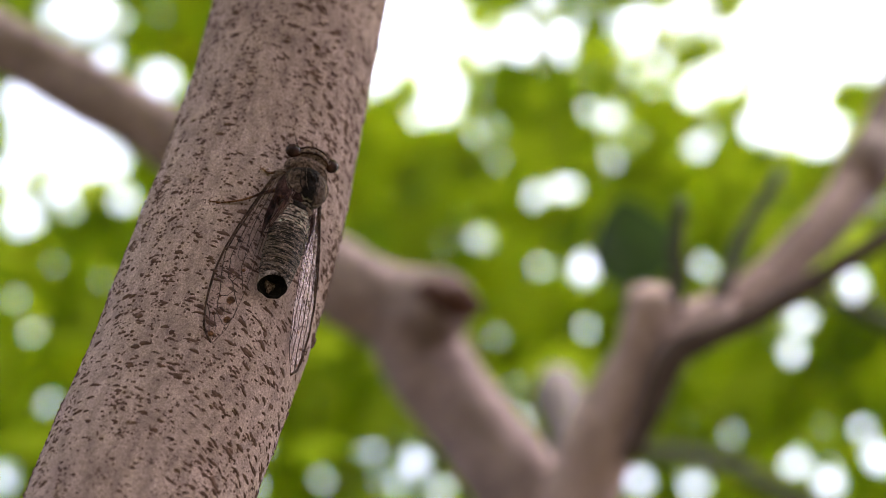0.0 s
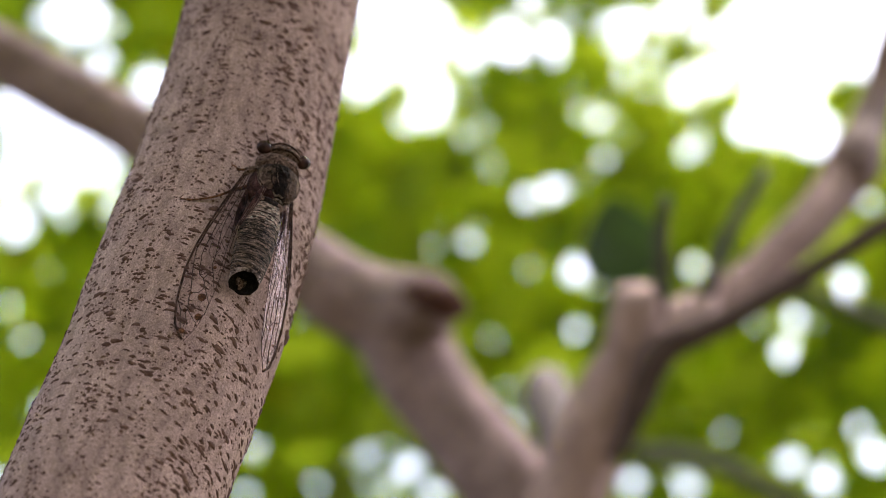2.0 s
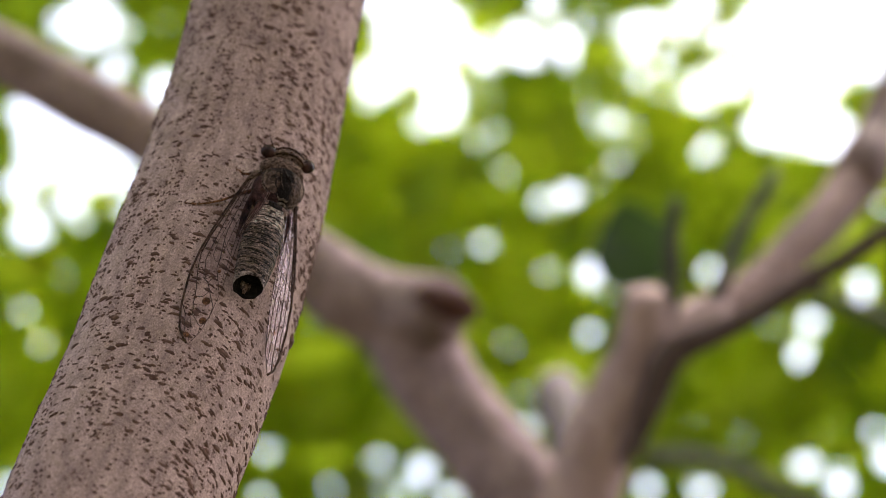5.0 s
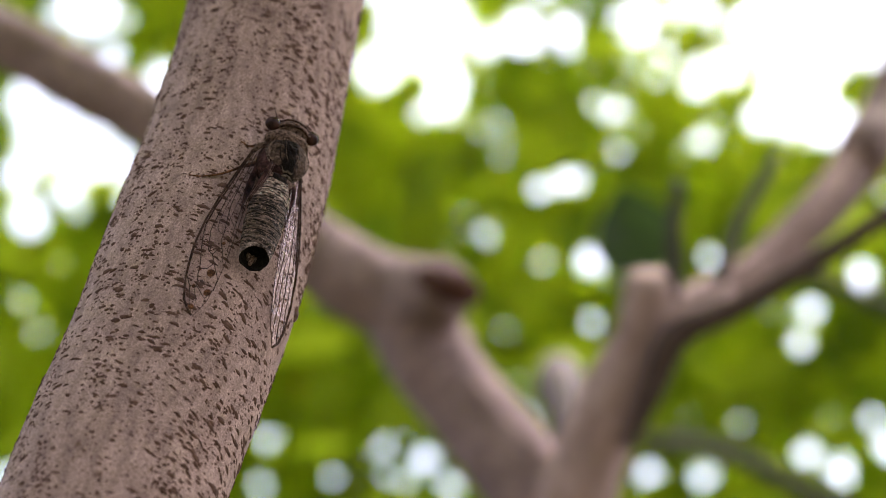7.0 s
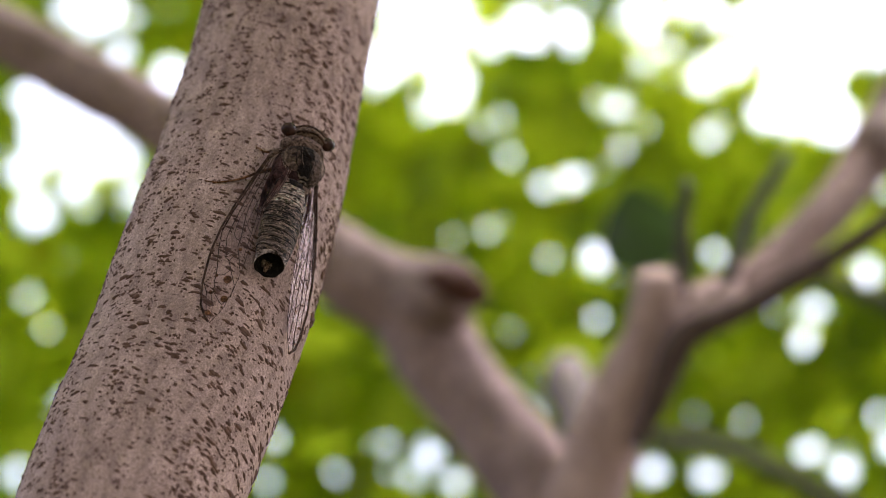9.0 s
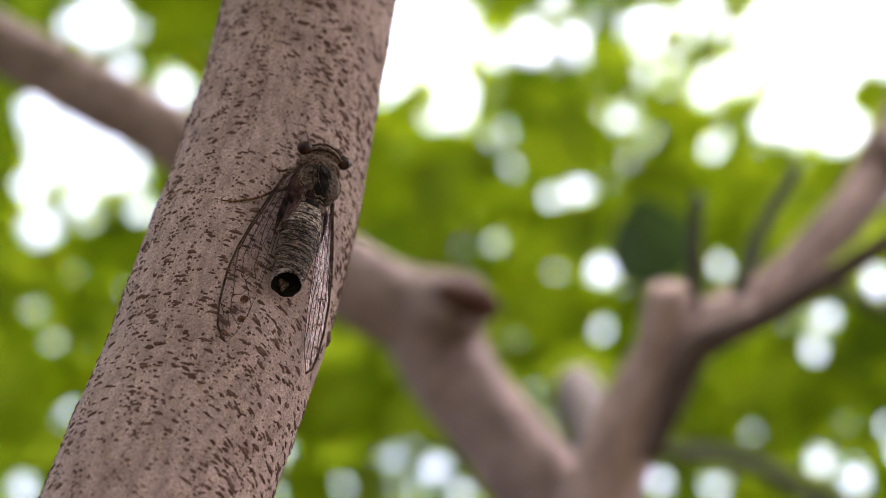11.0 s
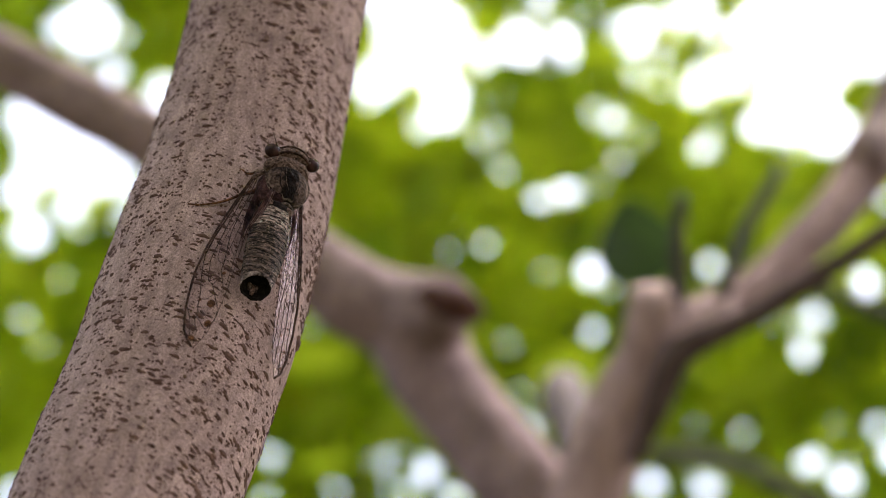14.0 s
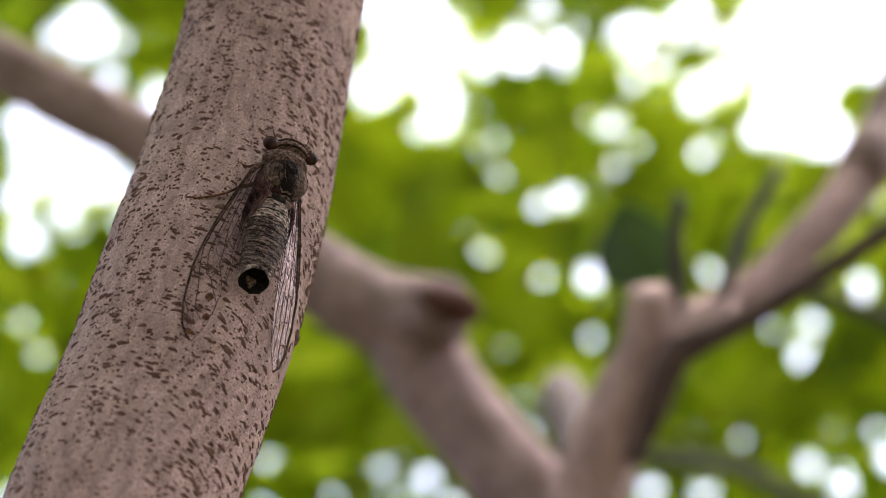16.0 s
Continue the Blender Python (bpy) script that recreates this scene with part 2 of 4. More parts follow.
LOW = (
    (0.0690, 0.604, 1.842, 0.0030),
    (0.0745, 0.594, 1.849, 0.0040),
    (0.080, 0.582, 1.859, 0.0052),
    (0.085, 0.570, 1.869, 0.0060),
    (0.094, 0.565, 1.874, 0.0053),
    (0.109, 0.561, 1.879, 0.0047),
    (0.128, 0.554, 1.887, 0.0042),
    (0.146, 0.545, 1.895, 0.0039),
    (0.171, 0.532, 1.906, 0.0036),
    (0.202, 0.514, 1.915, 0.0032),
)

tree = thing("tree", "smooth-barked tree with speckled grey-pink limbs", "tree", pose(0.035, 0.655, 0))
tree_inv = Matrix.Translation((-0.035, -0.655, 0))


def on_tree(ob):
    ob.matrix_parent_inverse = tree_inv
    return ob


limb, limb_way = tube("limb", LIMB, BARK, tree, "upright limb with brown corky lenticels", 0.0016, 128, 0.022, 0.02,
                      bumps=((1.7016, -1.42, 0.0035, 0.22, 0.0012), (1.7700, -1.5, 0.004, 0.3, 0.0006)))
on_tree(limb)
on_tree(tube("trunk", TRUNK, BARK_FAR, tree, "", 0.02, 48, 0.05, 0.08)[0])
on_tree(tube("bent_limb", BENT, BARK_FAR, tree, "limb bending at a cut knot", 0.006, 48, 0.11, 0.045)[0])
on_tree(tube("forked_limb", FORKED, BARK_FAR_LIT, tree, "", 0.006, 40, 0.11, 0.04)[0])
on_tree(tube("branch", (
    (0.091, 0.584, 1.888, 0.0076),
    (0.104, 0.588, 1.895, 0.0093),
    (0.121, 0.594, 1.910, 0.0100),
    (0.135, 0.600, 1.926, 0.0099),
    (0.150, 0.605, 1.944, 0.0099),
    (0.164, 0.612, 1.961, 0.0103),
    (0.178, 0.620, 1.981, 0.0108),
    (0.188, 0.625, 1.997, 0.0118),
    (0.193, 0.628, 2.006, 0.0110),
), BARK_RUSTY, tree, "pinkish-brown upper branch", 0.006, 32, 0.09, 0.04)[0])
on_tree(tube("branch_tip", (
    (0.183, 0.622, 1.990, 0.0112),
    (0.190, 0.626, 2.001, 0.0131),
    (0.196, 0.630, 2.014, 0.0126),
    (0.203, 0.634, 2.030, 0.0100),
    (0.214, 0.638, 2.056, 0.0083),
    (0.227, 0.639, 2.090, 0.0079),
    (0.246, 0.641, 2.142, 0.0073),
    (0.269, 0.626, 2.239, 0.0062),
), BARK_BROWN_BACKLIT, tree, "brown shoot above a swollen joint, darkened as against bright sky", 0.005, 32, 0.12, 0.03)[0])
on_tree(tube("branch", LOW, BARK_DARK_SHADED, tree, "", 0.006, 24, 0.06, 0.02)[0])
on_tree(tube("branch_stub", (
    (0.074, 0.591, 1.874, 0.0110),
    (0.076, 0.580, 1.883, 0.0107),
    (0.078, 0.571, 1.891, 0.0105),
    (0.078, 0.564, 1.897, 0.0091),
), BARK_FAR_LIT, tree, "", 0.004, 32, 0.08, 0.02)[0])
on_tree(tube("twig", (
    (0.087, 0.572, 1.890, 0.0034),
    (0.088, 0.561, 1.898, 0.0032),
    (0.087, 0.548, 1.909, 0.0029),
    (0.088, 0.534, 1.921, 0.0024),
), BARK_TWIG, tree, "grey-green twig", 0.005, 16, 0.08, 0.02)[0])
on_tree(tube("twig", (
    (0.105, 0.580, 1.898, 0.0032),
    (0.111, 0.577, 1.910, 0.0031),
    (0.118, 0.577, 1.929, 0.0029),
    (0.128, 0.577, 1.947, 0.0029),
    (0.139, 0.577, 1.965, 0.0024),
), BARK_TWIG, tree, "grey-green twig", 0.005, 16, 0.08, 0.02)[0])
on_tree(tube("knot", (
    (-0.026, 0.638, 1.930, 0.0190),
    (-0.015, 0.625, 1.924, 0.0187),
    (-0.006, 0.612, 1.919, 0.0156),
    (-0.002, 0.607, 1.917, 0.0131),
), BARK_FAR, tree, "swollen collar round a cut branch", 0.004, 40, 0.10, 0.02)[0])
on_tree(tube("cut_face", (
    (-0.016, 0.606, 1.923, 0.0024),
    (-0.012, 0.602, 1.919, 0.0046),
    (-0.006, 0.599, 1.915, 0.0062),
    (0.000, 0.597, 1.911, 0.0070),
    (0.005, 0.599, 1.910, 0.0062),
    (0.009, 0.603, 1.911, 0.0034),
), CUT_WOOD, tree, "dark red-brown rotten cut", 0.002, 32, 0.14, 0.012)[0])
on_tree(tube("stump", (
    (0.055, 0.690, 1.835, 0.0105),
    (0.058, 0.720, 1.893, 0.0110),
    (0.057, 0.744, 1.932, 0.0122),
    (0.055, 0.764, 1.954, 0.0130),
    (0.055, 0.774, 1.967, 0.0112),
), BARK_STUMP_SHADED, tree, "short grey dead stump, darkened for leaf shade", 0.006, 28, 0.10, 0.03)[0])


# ---- the crown of the tree behind: leaves with openings to the sky ----
# Places in the crown: thousandths to the side and upward of a line that rises at 33 degrees.
OPENINGS = (
    (-20, 130, 22.5), (-6, 94, 9.5), (-8, 86, 6.5), (-48, 105, 8.5), (-32, 164, 22.0), (40, 125, 9.5), (62, 123, 9.5),
    (211, 130, 32.3), (205, 89, 19.4), (224, 70, 10.5), (200, 74, 8.0), (252, 134, 25.5), (183, 74, 5.3), (-247, 65, 15.6),
    (-224, 55, 14.1), (-206, 50, 7.1), (-259, 16, 8.2), (-261, 86, 7.6), (-176, 98, 6.6), (-222, 140, 12.5), (-234, 31, 4.7),
    (-265, 41, 6.5),
)
# openings with a few small leaves left in them
THIN_OPENINGS = (
    (105, 130, 8.0), (117, 108, 9.5), (122, 132, 8.0), (147, 97, 9.5), (164, 102, 8.0), (143, 140, 10.0), (168, 128, 10.0),
    (139, 156, 9.0), (19, 117, 4.0), (52, 150, 6.0), (14, 150, 5.0), (78, 140, 4.0),
)
CHINKS_HIGH = (
    (94, 79, 2.5), (82, 83, 1.7), (111, 65, 0.3), (147, 60, 1.7), (94, 52, 3.9), (67, 36, 3.6), (50, 31, 3.1), (29, 48, 0.3),
    (-20, 77, 1.8), (52, -13, 0.8), (-6, 0, 0.3), (16, 4, 1.8), (82, -13, 4.3), (82, -49, 2.1), (152, -10, 2.0), (245, -20, 3.4),
    (207, -63, 3.8), (214, -42, 3.2), (190, -46, 0.3), (258, 28, 1.2), (-241, 137, 2.5), (-200, 135, 1.2), (-229, 19, 1.3),
    (-253, -54, 1.4), (-239, -12, 0.8), (-261, -34, 0.9), (-196, 26, 3.1), (-241, -96, 2.1), (-206, 114, 4.3), (-208, -23, 0.4),
    (-271, -142, 3.5),
)
CHINKS_LOW = (
    (251, -108, 2.0), (144, -105, 0.3), (170, -113, 0.3), (209, -130, 3.2), (231, -140, 3.9), (262, -126, 4.5), (147, -145, 3.1),
    (115, -141, 3.6), (173, -147, 1.6), (41, -106, 2.0), (40, -85, 0.3), (29, -54, 0.3), (-77, -143, 1.8), (-20, -131, 3.2),
    (-5, -147, 2.7), (-44, -123, 1.7), (-32, -143, 1.5), (-115, -119, 1.5), (-118, -147, 1.8), (19, 127, 1.5), (26, 72, 0.3),
)

LINE_FROM = np.array((0.0, 0.0, 1.55))
SIDE = np.array((1.0, 0.0, 0.0))
UPWARD = np.array((0.0, -math.sin(radians(33)), math.cos(radians(33))))
ONWARD = np.array((0.0, math.cos(radians(33)), math.sin(radians(33))))

LEAF_SHAPE = np.array([(0, 0, 0), (0, 0.33, 0.02), (0, 0.66, 0.02), (0, 1.0, -0.06),
                       (-0.24, 0.12, 0.03), (-0.37, 0.38, 0.05), (-0.25, 0.72, 0.02),
                       (0.24, 0.12, 0.03), (0.37, 0.38, 0.05), (0.25, 0.72, 0.02)], float)
LEAF_FACES = ((0, 1, 5, 4), (1, 2, 6, 5), (2, 3, 6), (1, 0, 7, 8), (2, 1, 8, 9), (3, 2, 9))
LEAF_EDGE = (0, 4, 5, 6, 3, 9, 8, 7)


def open_sky(flat, gaps):
    """Whether a leaf outline reaches into any opening."""
    a, b = flat, np.roll(flat, -1, axis=0)
    d = b - a
    for gx, gy, gr in gaps:
        g = np.array((gx, gy)) - a
        t = np.clip((g * d).sum(1) / ((d * d).sum(1) + 1e-12), 0, 1)
        if (np.linalg.norm(g - t[:, None] * d, axis=1) < gr).any():
            return True
        cross = d[:, 0] * g[:, 1] - d[:, 1] * g[:, 0]
        if (cross > 0).all() or (cross < 0).all():
            return True
    return False


neighbour = thing("neighbour_tree", "leafy bright green broad-leaved tree standing behind", "tree", pose(0.9, 3.6, 0))
near_inv = Matrix.Translation((-0.9, -3.6, 0))


def leaf_cloud():
    rng = np.random.default_rng(5)
    gaps = np.array(OPENINGS + CHINKS_HIGH + CHINKS_LOW + THIN_OPENINGS, float) / 1000
    clear = len(gaps) - len(THIN_OPENINGS)
    boughs = {}
    # the last two layers are added behind the lower half to block sky light
    layers = ((2.2, 0.060, 0.075, 0.125, 0.5), (2.7, 0.062, 0.075, 0.125, 0.62), (3.25, 0.066, 0.075, 0.125, 0.62),
              (2.45, 0.030, 0.036, 0.060, 0.36), (2.95, 0.030, 0.036, 0.060, 0.36), (3.1, 0.020, 0.022, 0.036, 0.36), (2.6, 0.021, 0.022, 0.036, 0.36), (3.0, 0.013, 0.013, 0.022, 0.34),
              (3.5, 0.066, 0.075, 0.125, 0.62), (3.8, 0.066, 0.075, 0.125, 0.62))
    for layer, (dist, pitch, small, large, reach) in enumerate(layers):
        nu, nv = int(2 * reach * dist / pitch), int((1.05 if layer < 3 else 0.47 if layer > 7 else 0.62) * dist / pitch)
        for i in range(nu):
            for j in range(nv):
                u = -reach + (i + 0.5 * (j % 2) + rng.uniform(-0.42, 0.42)) * pitch / dist
                v = (-0.42 if layer < 3 or layer > 7 else -0.26) + (j + rng.uniform(-0.42, 0.42)) * pitch / dist
                if layer == 6 and (np.hypot(gaps[:, 0] - u, gaps[:, 1] - v) - gaps[:, 2]).min() > 0.02:
                    continue
                d = dist + rng.uniform(-0.22, 0.22)
                size = rng.uniform(small, large)
                hang = Euler((rng.normal(-0.5, 0.45), rng.normal(0, 0.45), rng.uniform(-math.pi, math.pi)), "ZXY").to_matrix()
                local = (LEAF_SHAPE - (0, 0.45, 0)) * size
                local = local @ np.array(hang).T
                place = LINE_FROM + d * (u * SIDE + v * UPWARD + ONWARD)
                pts = place + local
                off = pts - LINE_FROM
                deep = off @ ONWARD
                flat = np.stack([off @ SIDE / deep, off @ UPWARD / deep], 1)[list(LEAF_EDGE)]
                near = gaps[:clear] if layer in (3, 4, 5, 6, 7) and rng.uniform() < 0.22 else gaps
                close = near[np.hypot(near[:, 0] - u, near[:, 1] - v) < near[:, 2] + 0.07]
                if len(close) and open_sky(flat, close):
                    continue
                key = (layer, int((u + 0.62) // 0.16))
                boughs.setdefault(key, []).append(pts)
    made = []
    for key in sorted(boughs):
        leaves = boughs[key]
        base = np.concatenate(leaves).mean(0)
        verts = np.concatenate(leaves) - base
        faces = [tuple(k + 10 * n for k in f) for n in range(len(leaves)) for f in LEAF_FACES]
        ob = part("leaf_spray", (verts.tolist(), [], faces), LEAF_FAR, neighbour)
        ob.matrix_parent_inverse = near_inv
        ob.location = base
        tagged(ob, kind="stuff")
        made.append(ob)
    return made


def shading_crown():
    """Unseen leaves added to the tree, above the limbs, to shade the bark."""
    rng = np.random.default_rng(21)
    verts, faces, n = [], [], 0
    while n < 1500:
        d = rng.uniform(-1, 1, 3)
        if d @ d > 1 or noise.noise(Vector(d) * 2.2) < -0.25:
            continue
        place = np.array((0.0, -0.12, 2.65)) + d * (1.1, 0.75, 0.6)
        if place[1] > 0 and (place[2] - 1.55) < 1.12 * place[1]:
            continue
        hang = np.array(Euler((rng.normal(-0.5, 0.5), rng.normal(0, 0.5), rng.uniform(-math.pi, math.pi)), "ZXY").to_matrix())
        verts += (place + ((LEAF_SHAPE - (0, 0.45, 0)) * rng.uniform(0.08, 0.13)) @ hang.T).tolist()
        faces += [tuple(k + 10 * n for k in f) for f in LEAF_FACES]
        n += 1
    tagged(on_tree(part("crown", (verts, [], faces), LEAF_FAR, tree, "green leaves added unseen overhead to shade the bark")), kind="stuff")


sprays = leaf_cloud()
shading_crown()
for name, way in (("trunk", ((0.9, 3.6, -0.05, 0.13), (0.9, 3.6, 0.8, 0.11), (0.86, 3.55, 1.8, 0.10), (0.75, 3.4, 2.5, 0.085))),
                  ("bough", ((0.75, 3.4, 2.5, 0.07), (0.55, 3.1, 2.75, 0.045), (0.0, 2.7, 2.95, 0.028), (-0.7, 2.5, 3.1, 0.014))),
                  ("bough", ((0.75, 3.4, 2.5, 0.07), (0.9, 3.1, 2.8, 0.04), (1.0, 2.8, 3.2, 0.025), (1.1, 2.5, 3.6, 0.012))),
                  ("bough", ((0.75, 3.4, 2.5, 0.07), (0.65, 3.3, 2.9, 0.045), (0.4, 2.9, 3.4, 0.028), (0.1, 2.5, 3.9, 0.012)))):
    tube(name, way, BARK_TWIG, neighbour, "", 0.05, 20, 0.06, 0.1)[0].matrix_parent_inverse = near_inv
for way in ((
    (0.149, 1.177, 2.124, 0.0067),
    (0.215, 1.226, 2.141, 0.0074),
    (0.271, 1.283, 2.144, 0.0081),
    (0.333, 1.302, 2.116, 0.0086),
), (
    (0.274, 1.105, 2.236, 0.0058),
    (0.318, 1.115, 2.219, 0.0062),
    (0.371, 1.126, 2.203, 0.0067),
)):
    tube("twig", way, BARK_TWIG, neighbour, "", 0.02, 12, 0.06, 0.03)[0].matrix_parent_inverse = near_inv


# ---- corky lenticels on the limb ----
def lenticels(name, count, long_mm, wide_mm, lift_mm, seed, clump, material, upto=1.835, along=0.45, bare=(-0.9, 0.25), shares=(1.0, 1.0)):
    rng = np.random.default_rng(seed)
    top = float(np.interp(-upto, -limb_way.c[:, 2], limb_way.len))
    low = float(np.interp(-1.615, -limb_way.c[:, 2], limb_way.len))
    verts, faces = [], []
    made = 0
    while made < count:
        s, th = rng.uniform(top, low), rng.uniform(-math.pi, math.pi)
        place = Vector((th * 18.5, s * 1000 * along, seed))
        if noise.noise(place / clump) < rng.uniform(*bare) or rng.uniform() > np.interp(th, (-0.5, 0.1), shares):
            continue
        made += 1
        c, a, b, t, r = limb_way.frame_at(s)
        half = 0.0005 * long_mm * rng.uniform(0.5, 1.35)
        wide = 0.0005 * wide_mm * rng.uniform(0.6, 1.4)
        lean = rng.normal(0.3 * max(-1.2, min(1.2, th)), 0.16)
        arch = rng.uniform(-0.1, 0.35) * half
        base = len(verts)
        d0 = math.cos(th) * a + math.sin(th) * b
        rr = r * swell(c + d0 * r, 0.022, 0.02)
        d1 = math.cos(th) * b - math.sin(th) * a

        def spot(ds, dx, up):
            q = dx / rr
            return c + t * ds + (d0 * math.cos(q) + d1 * math.sin(q)) * (rr + up)

        lift = 0.001 * lift_mm * rng.uniform(0.5, 1.2)
        ring = 10
        for k in range(ring):
            q = 2 * math.pi * k / ring
            x = half * math.cos(q) * rng.uniform(0.6, 1.3)
            y = wide * math.sin(q) * rng.uniform(0.5, 1.45) * (1 - 0.25 * abs(math.cos(q))) + arch * (math.cos(q) ** 2)
            dx, ds = x * math.cos(lean) - y * math.sin(lean), x * math.sin(lean) + y * math.cos(lean)
            verts.append(spot(ds, dx, -0.00006))
        for k in range(ring):
            q = 2 * math.pi * k / ring
            x, y = 0.6 * half * math.cos(q), 0.55 * wide * math.sin(q) + arch * 0.3 * (math.cos(q) ** 2)
            dx, ds = x * math.cos(lean) - y * math.sin(lean), x * math.sin(lean) + y * math.cos(lean)
            verts.append(spot(ds, dx, lift * rng.uniform(0.6, 1.2)))
        for k in range(ring):
            j = (k + 1) % ring
            faces.append((base + k, base + j, base + ring + j, base + ring + k))
        faces.append(tuple(base + ring + k for k in range(ring)))
    ob = part(name, ([tuple(v) for v in verts], [], faces), material, limb, "brown corky lenticels")
    tagged(ob, kind="stuff")


lenticels("lenticel_crust", 4300, 1.7, 0.62, 0.17, 3, 9.0, LENTICEL, shares=(1.0, 0.5))
lenticels("lenticel_bar", 700, 2.5, 0.9, 0.22, 14, 14.0, LENTICEL, 1.80, shares=(1.0, 0.3))
lenticels("cork_dot", 7000, 0.72, 0.62, 0.10, 31, 2.6, LENTICEL, along=0.16, bare=(-0.12, 0.42), shares=(0.6, 1.0))
lenticels("cork_speckle", 11000, 0.55, 0.40, 0.05, 8, 3.0, LENTICEL, along=0.2, bare=(-0.5, 0.35))


def scar(z, th, size):
    """A rough dark scar that stands proud of the bark."""
    at = float(np.interp(-z, -limb_way.c[:, 2], limb_way.len))
    c, a, b, t, r = limb_way.frame_at(at)
    d, e = math.cos(th) * a + math.sin(th) * b, math.cos(th) * b - math.sin(th) * a
    bm = bmesh.new()
    bmesh.ops.create_icosphere(bm, subdivisions=4, radius=1.0)
    for v in bm.verts:
        k = 1 + 0.35 * noise.noise(v.co * 2.0) + 0.2 * noise.noise(v.co * 6.0)
        p = v.co * k
        v.co = Vector(c + d * (r + 0.0002 + size[0] * p.x) + e * size[1] * p.y + t * size[2] * p.z)
    part("bark_scar", bm, LENTICEL, limb, "dark raised scar")


scar(1.7016, -1.42, (0.0009, 0.0016, 0.0030))
scar(1.7695, -1.50, (0.0005, 0.0010, 0.0018))
scar(1.7055, -1.62, (0.0007, 0.0012, 0.0016))

# ---- the leaf on the stub ----
def broad_leaf(base, tip, facing, width, parent, material, label):
    base, tip = Vector(base), Vector(tip)
    along = tip - base
    n = Vector(facing).normalized()
    side = along.cross(n).normalized()
    verts, faces = [], []
    rows, cols = 14, 8
    for i in range(rows + 1):
        t = i / rows
        w = width * (math.sin(math.pi * min(1, t ** 0.72)) ** 0.75 if 0 < t < 1 else 0.02)
        for j in range(cols + 1):
            u = j / cols * 2 - 1
            p = base + along * t + side * (u * w * 0.5) + n * (0.12 * width * u * u - 0.22 * width * t * t + 0.03 * width * math.sin(9 * t + 3 * u))
            verts.append(tuple(p))
    for i in range(rows):
        for j in range(cols):
            k = i * (cols + 1) + j
            faces.append((k, k + 1, k + cols + 2, k + cols + 1))
    return part("leaf", (verts, [], faces), material, parent, label)


on_tree(tube("twig", ((0.077, 0.578, 1.888, 0.0030), (0.105, 0.780, 2.030, 0.0024), (0.143, 1.068, 2.207, 0.0018)),
             BARK_TWIG, tree, "thin twig that carries a leaf", 0.02, 12, 0.06, 0.02)[0])
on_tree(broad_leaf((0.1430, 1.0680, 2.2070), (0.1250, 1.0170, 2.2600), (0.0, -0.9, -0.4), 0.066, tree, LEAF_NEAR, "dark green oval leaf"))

# ---- the cicada ----
MM = 0.001


def insect_material(name, dark, light, low=0.46, high=0.64, scale=700.0, stretch=(1.0, 1.0, 1.0), rough=0.5, bump=0.5, shine=0.08):
    m, n, l, b = shader(name)
    co = n.new("ShaderNodeTexCoord").outputs["Object"]
    mp = n.new("ShaderNodeMapping")
    mp.inputs["Scale"].default_value = stretch
    l.new(co, mp.inputs[0])
    big = tex_noise(n, l, mp.outputs[0], scale, 5.0, 0.6)
    fine = tex_noise(n, l, mp.outputs[0], scale * 5.0, 3.0, 0.6)
    col = ramp(n, l, big, (low, dark), (high, light))
    col = blend(n, l, 0.8, col, ramp(n, l, fine, (0.38, (0.40, 0.37, 0.36)), (0.64, (1.5, 1.46, 1.43))), "MULTIPLY")
    dust = ramp(n, l, tex_noise(n, l, co, scale * 1.7, 2.0, 0.7), (0.57, (0, 0, 0)), (0.67, (0.75, 0.75, 0.75)))
    col = blend(n, l, dust, col, tuple(min(0.5, 1.6 * v) for v in light))
    l.new(col, b.inputs["Base Color"])
    b.inputs["Roughness"].default_value = rough + 0.1
    b.inputs["Specular IOR Level"].default_value = 0.35 * shine
    relief(n, l, b, blend(n, l, 0.5, big, fine), 1.0, 0.0004 + 0.0006 * bump)
    return m


CUTICLE = insect_material("mottled_cuticle", (0.022, 0.0130, 0.0096), (0.20, 0.130, 0.098), 0.38, 0.66, 1900.0, (1, 1, 1), 0.5, 0.8, 0.08)
RIM = insect_material("shield_rim", (0.025, 0.016, 0.0115), (0.135, 0.0925, 0.069), 0.40, 0.60, 1900.0, (1, 1, 1), 0.45, 0.6, 0.1)


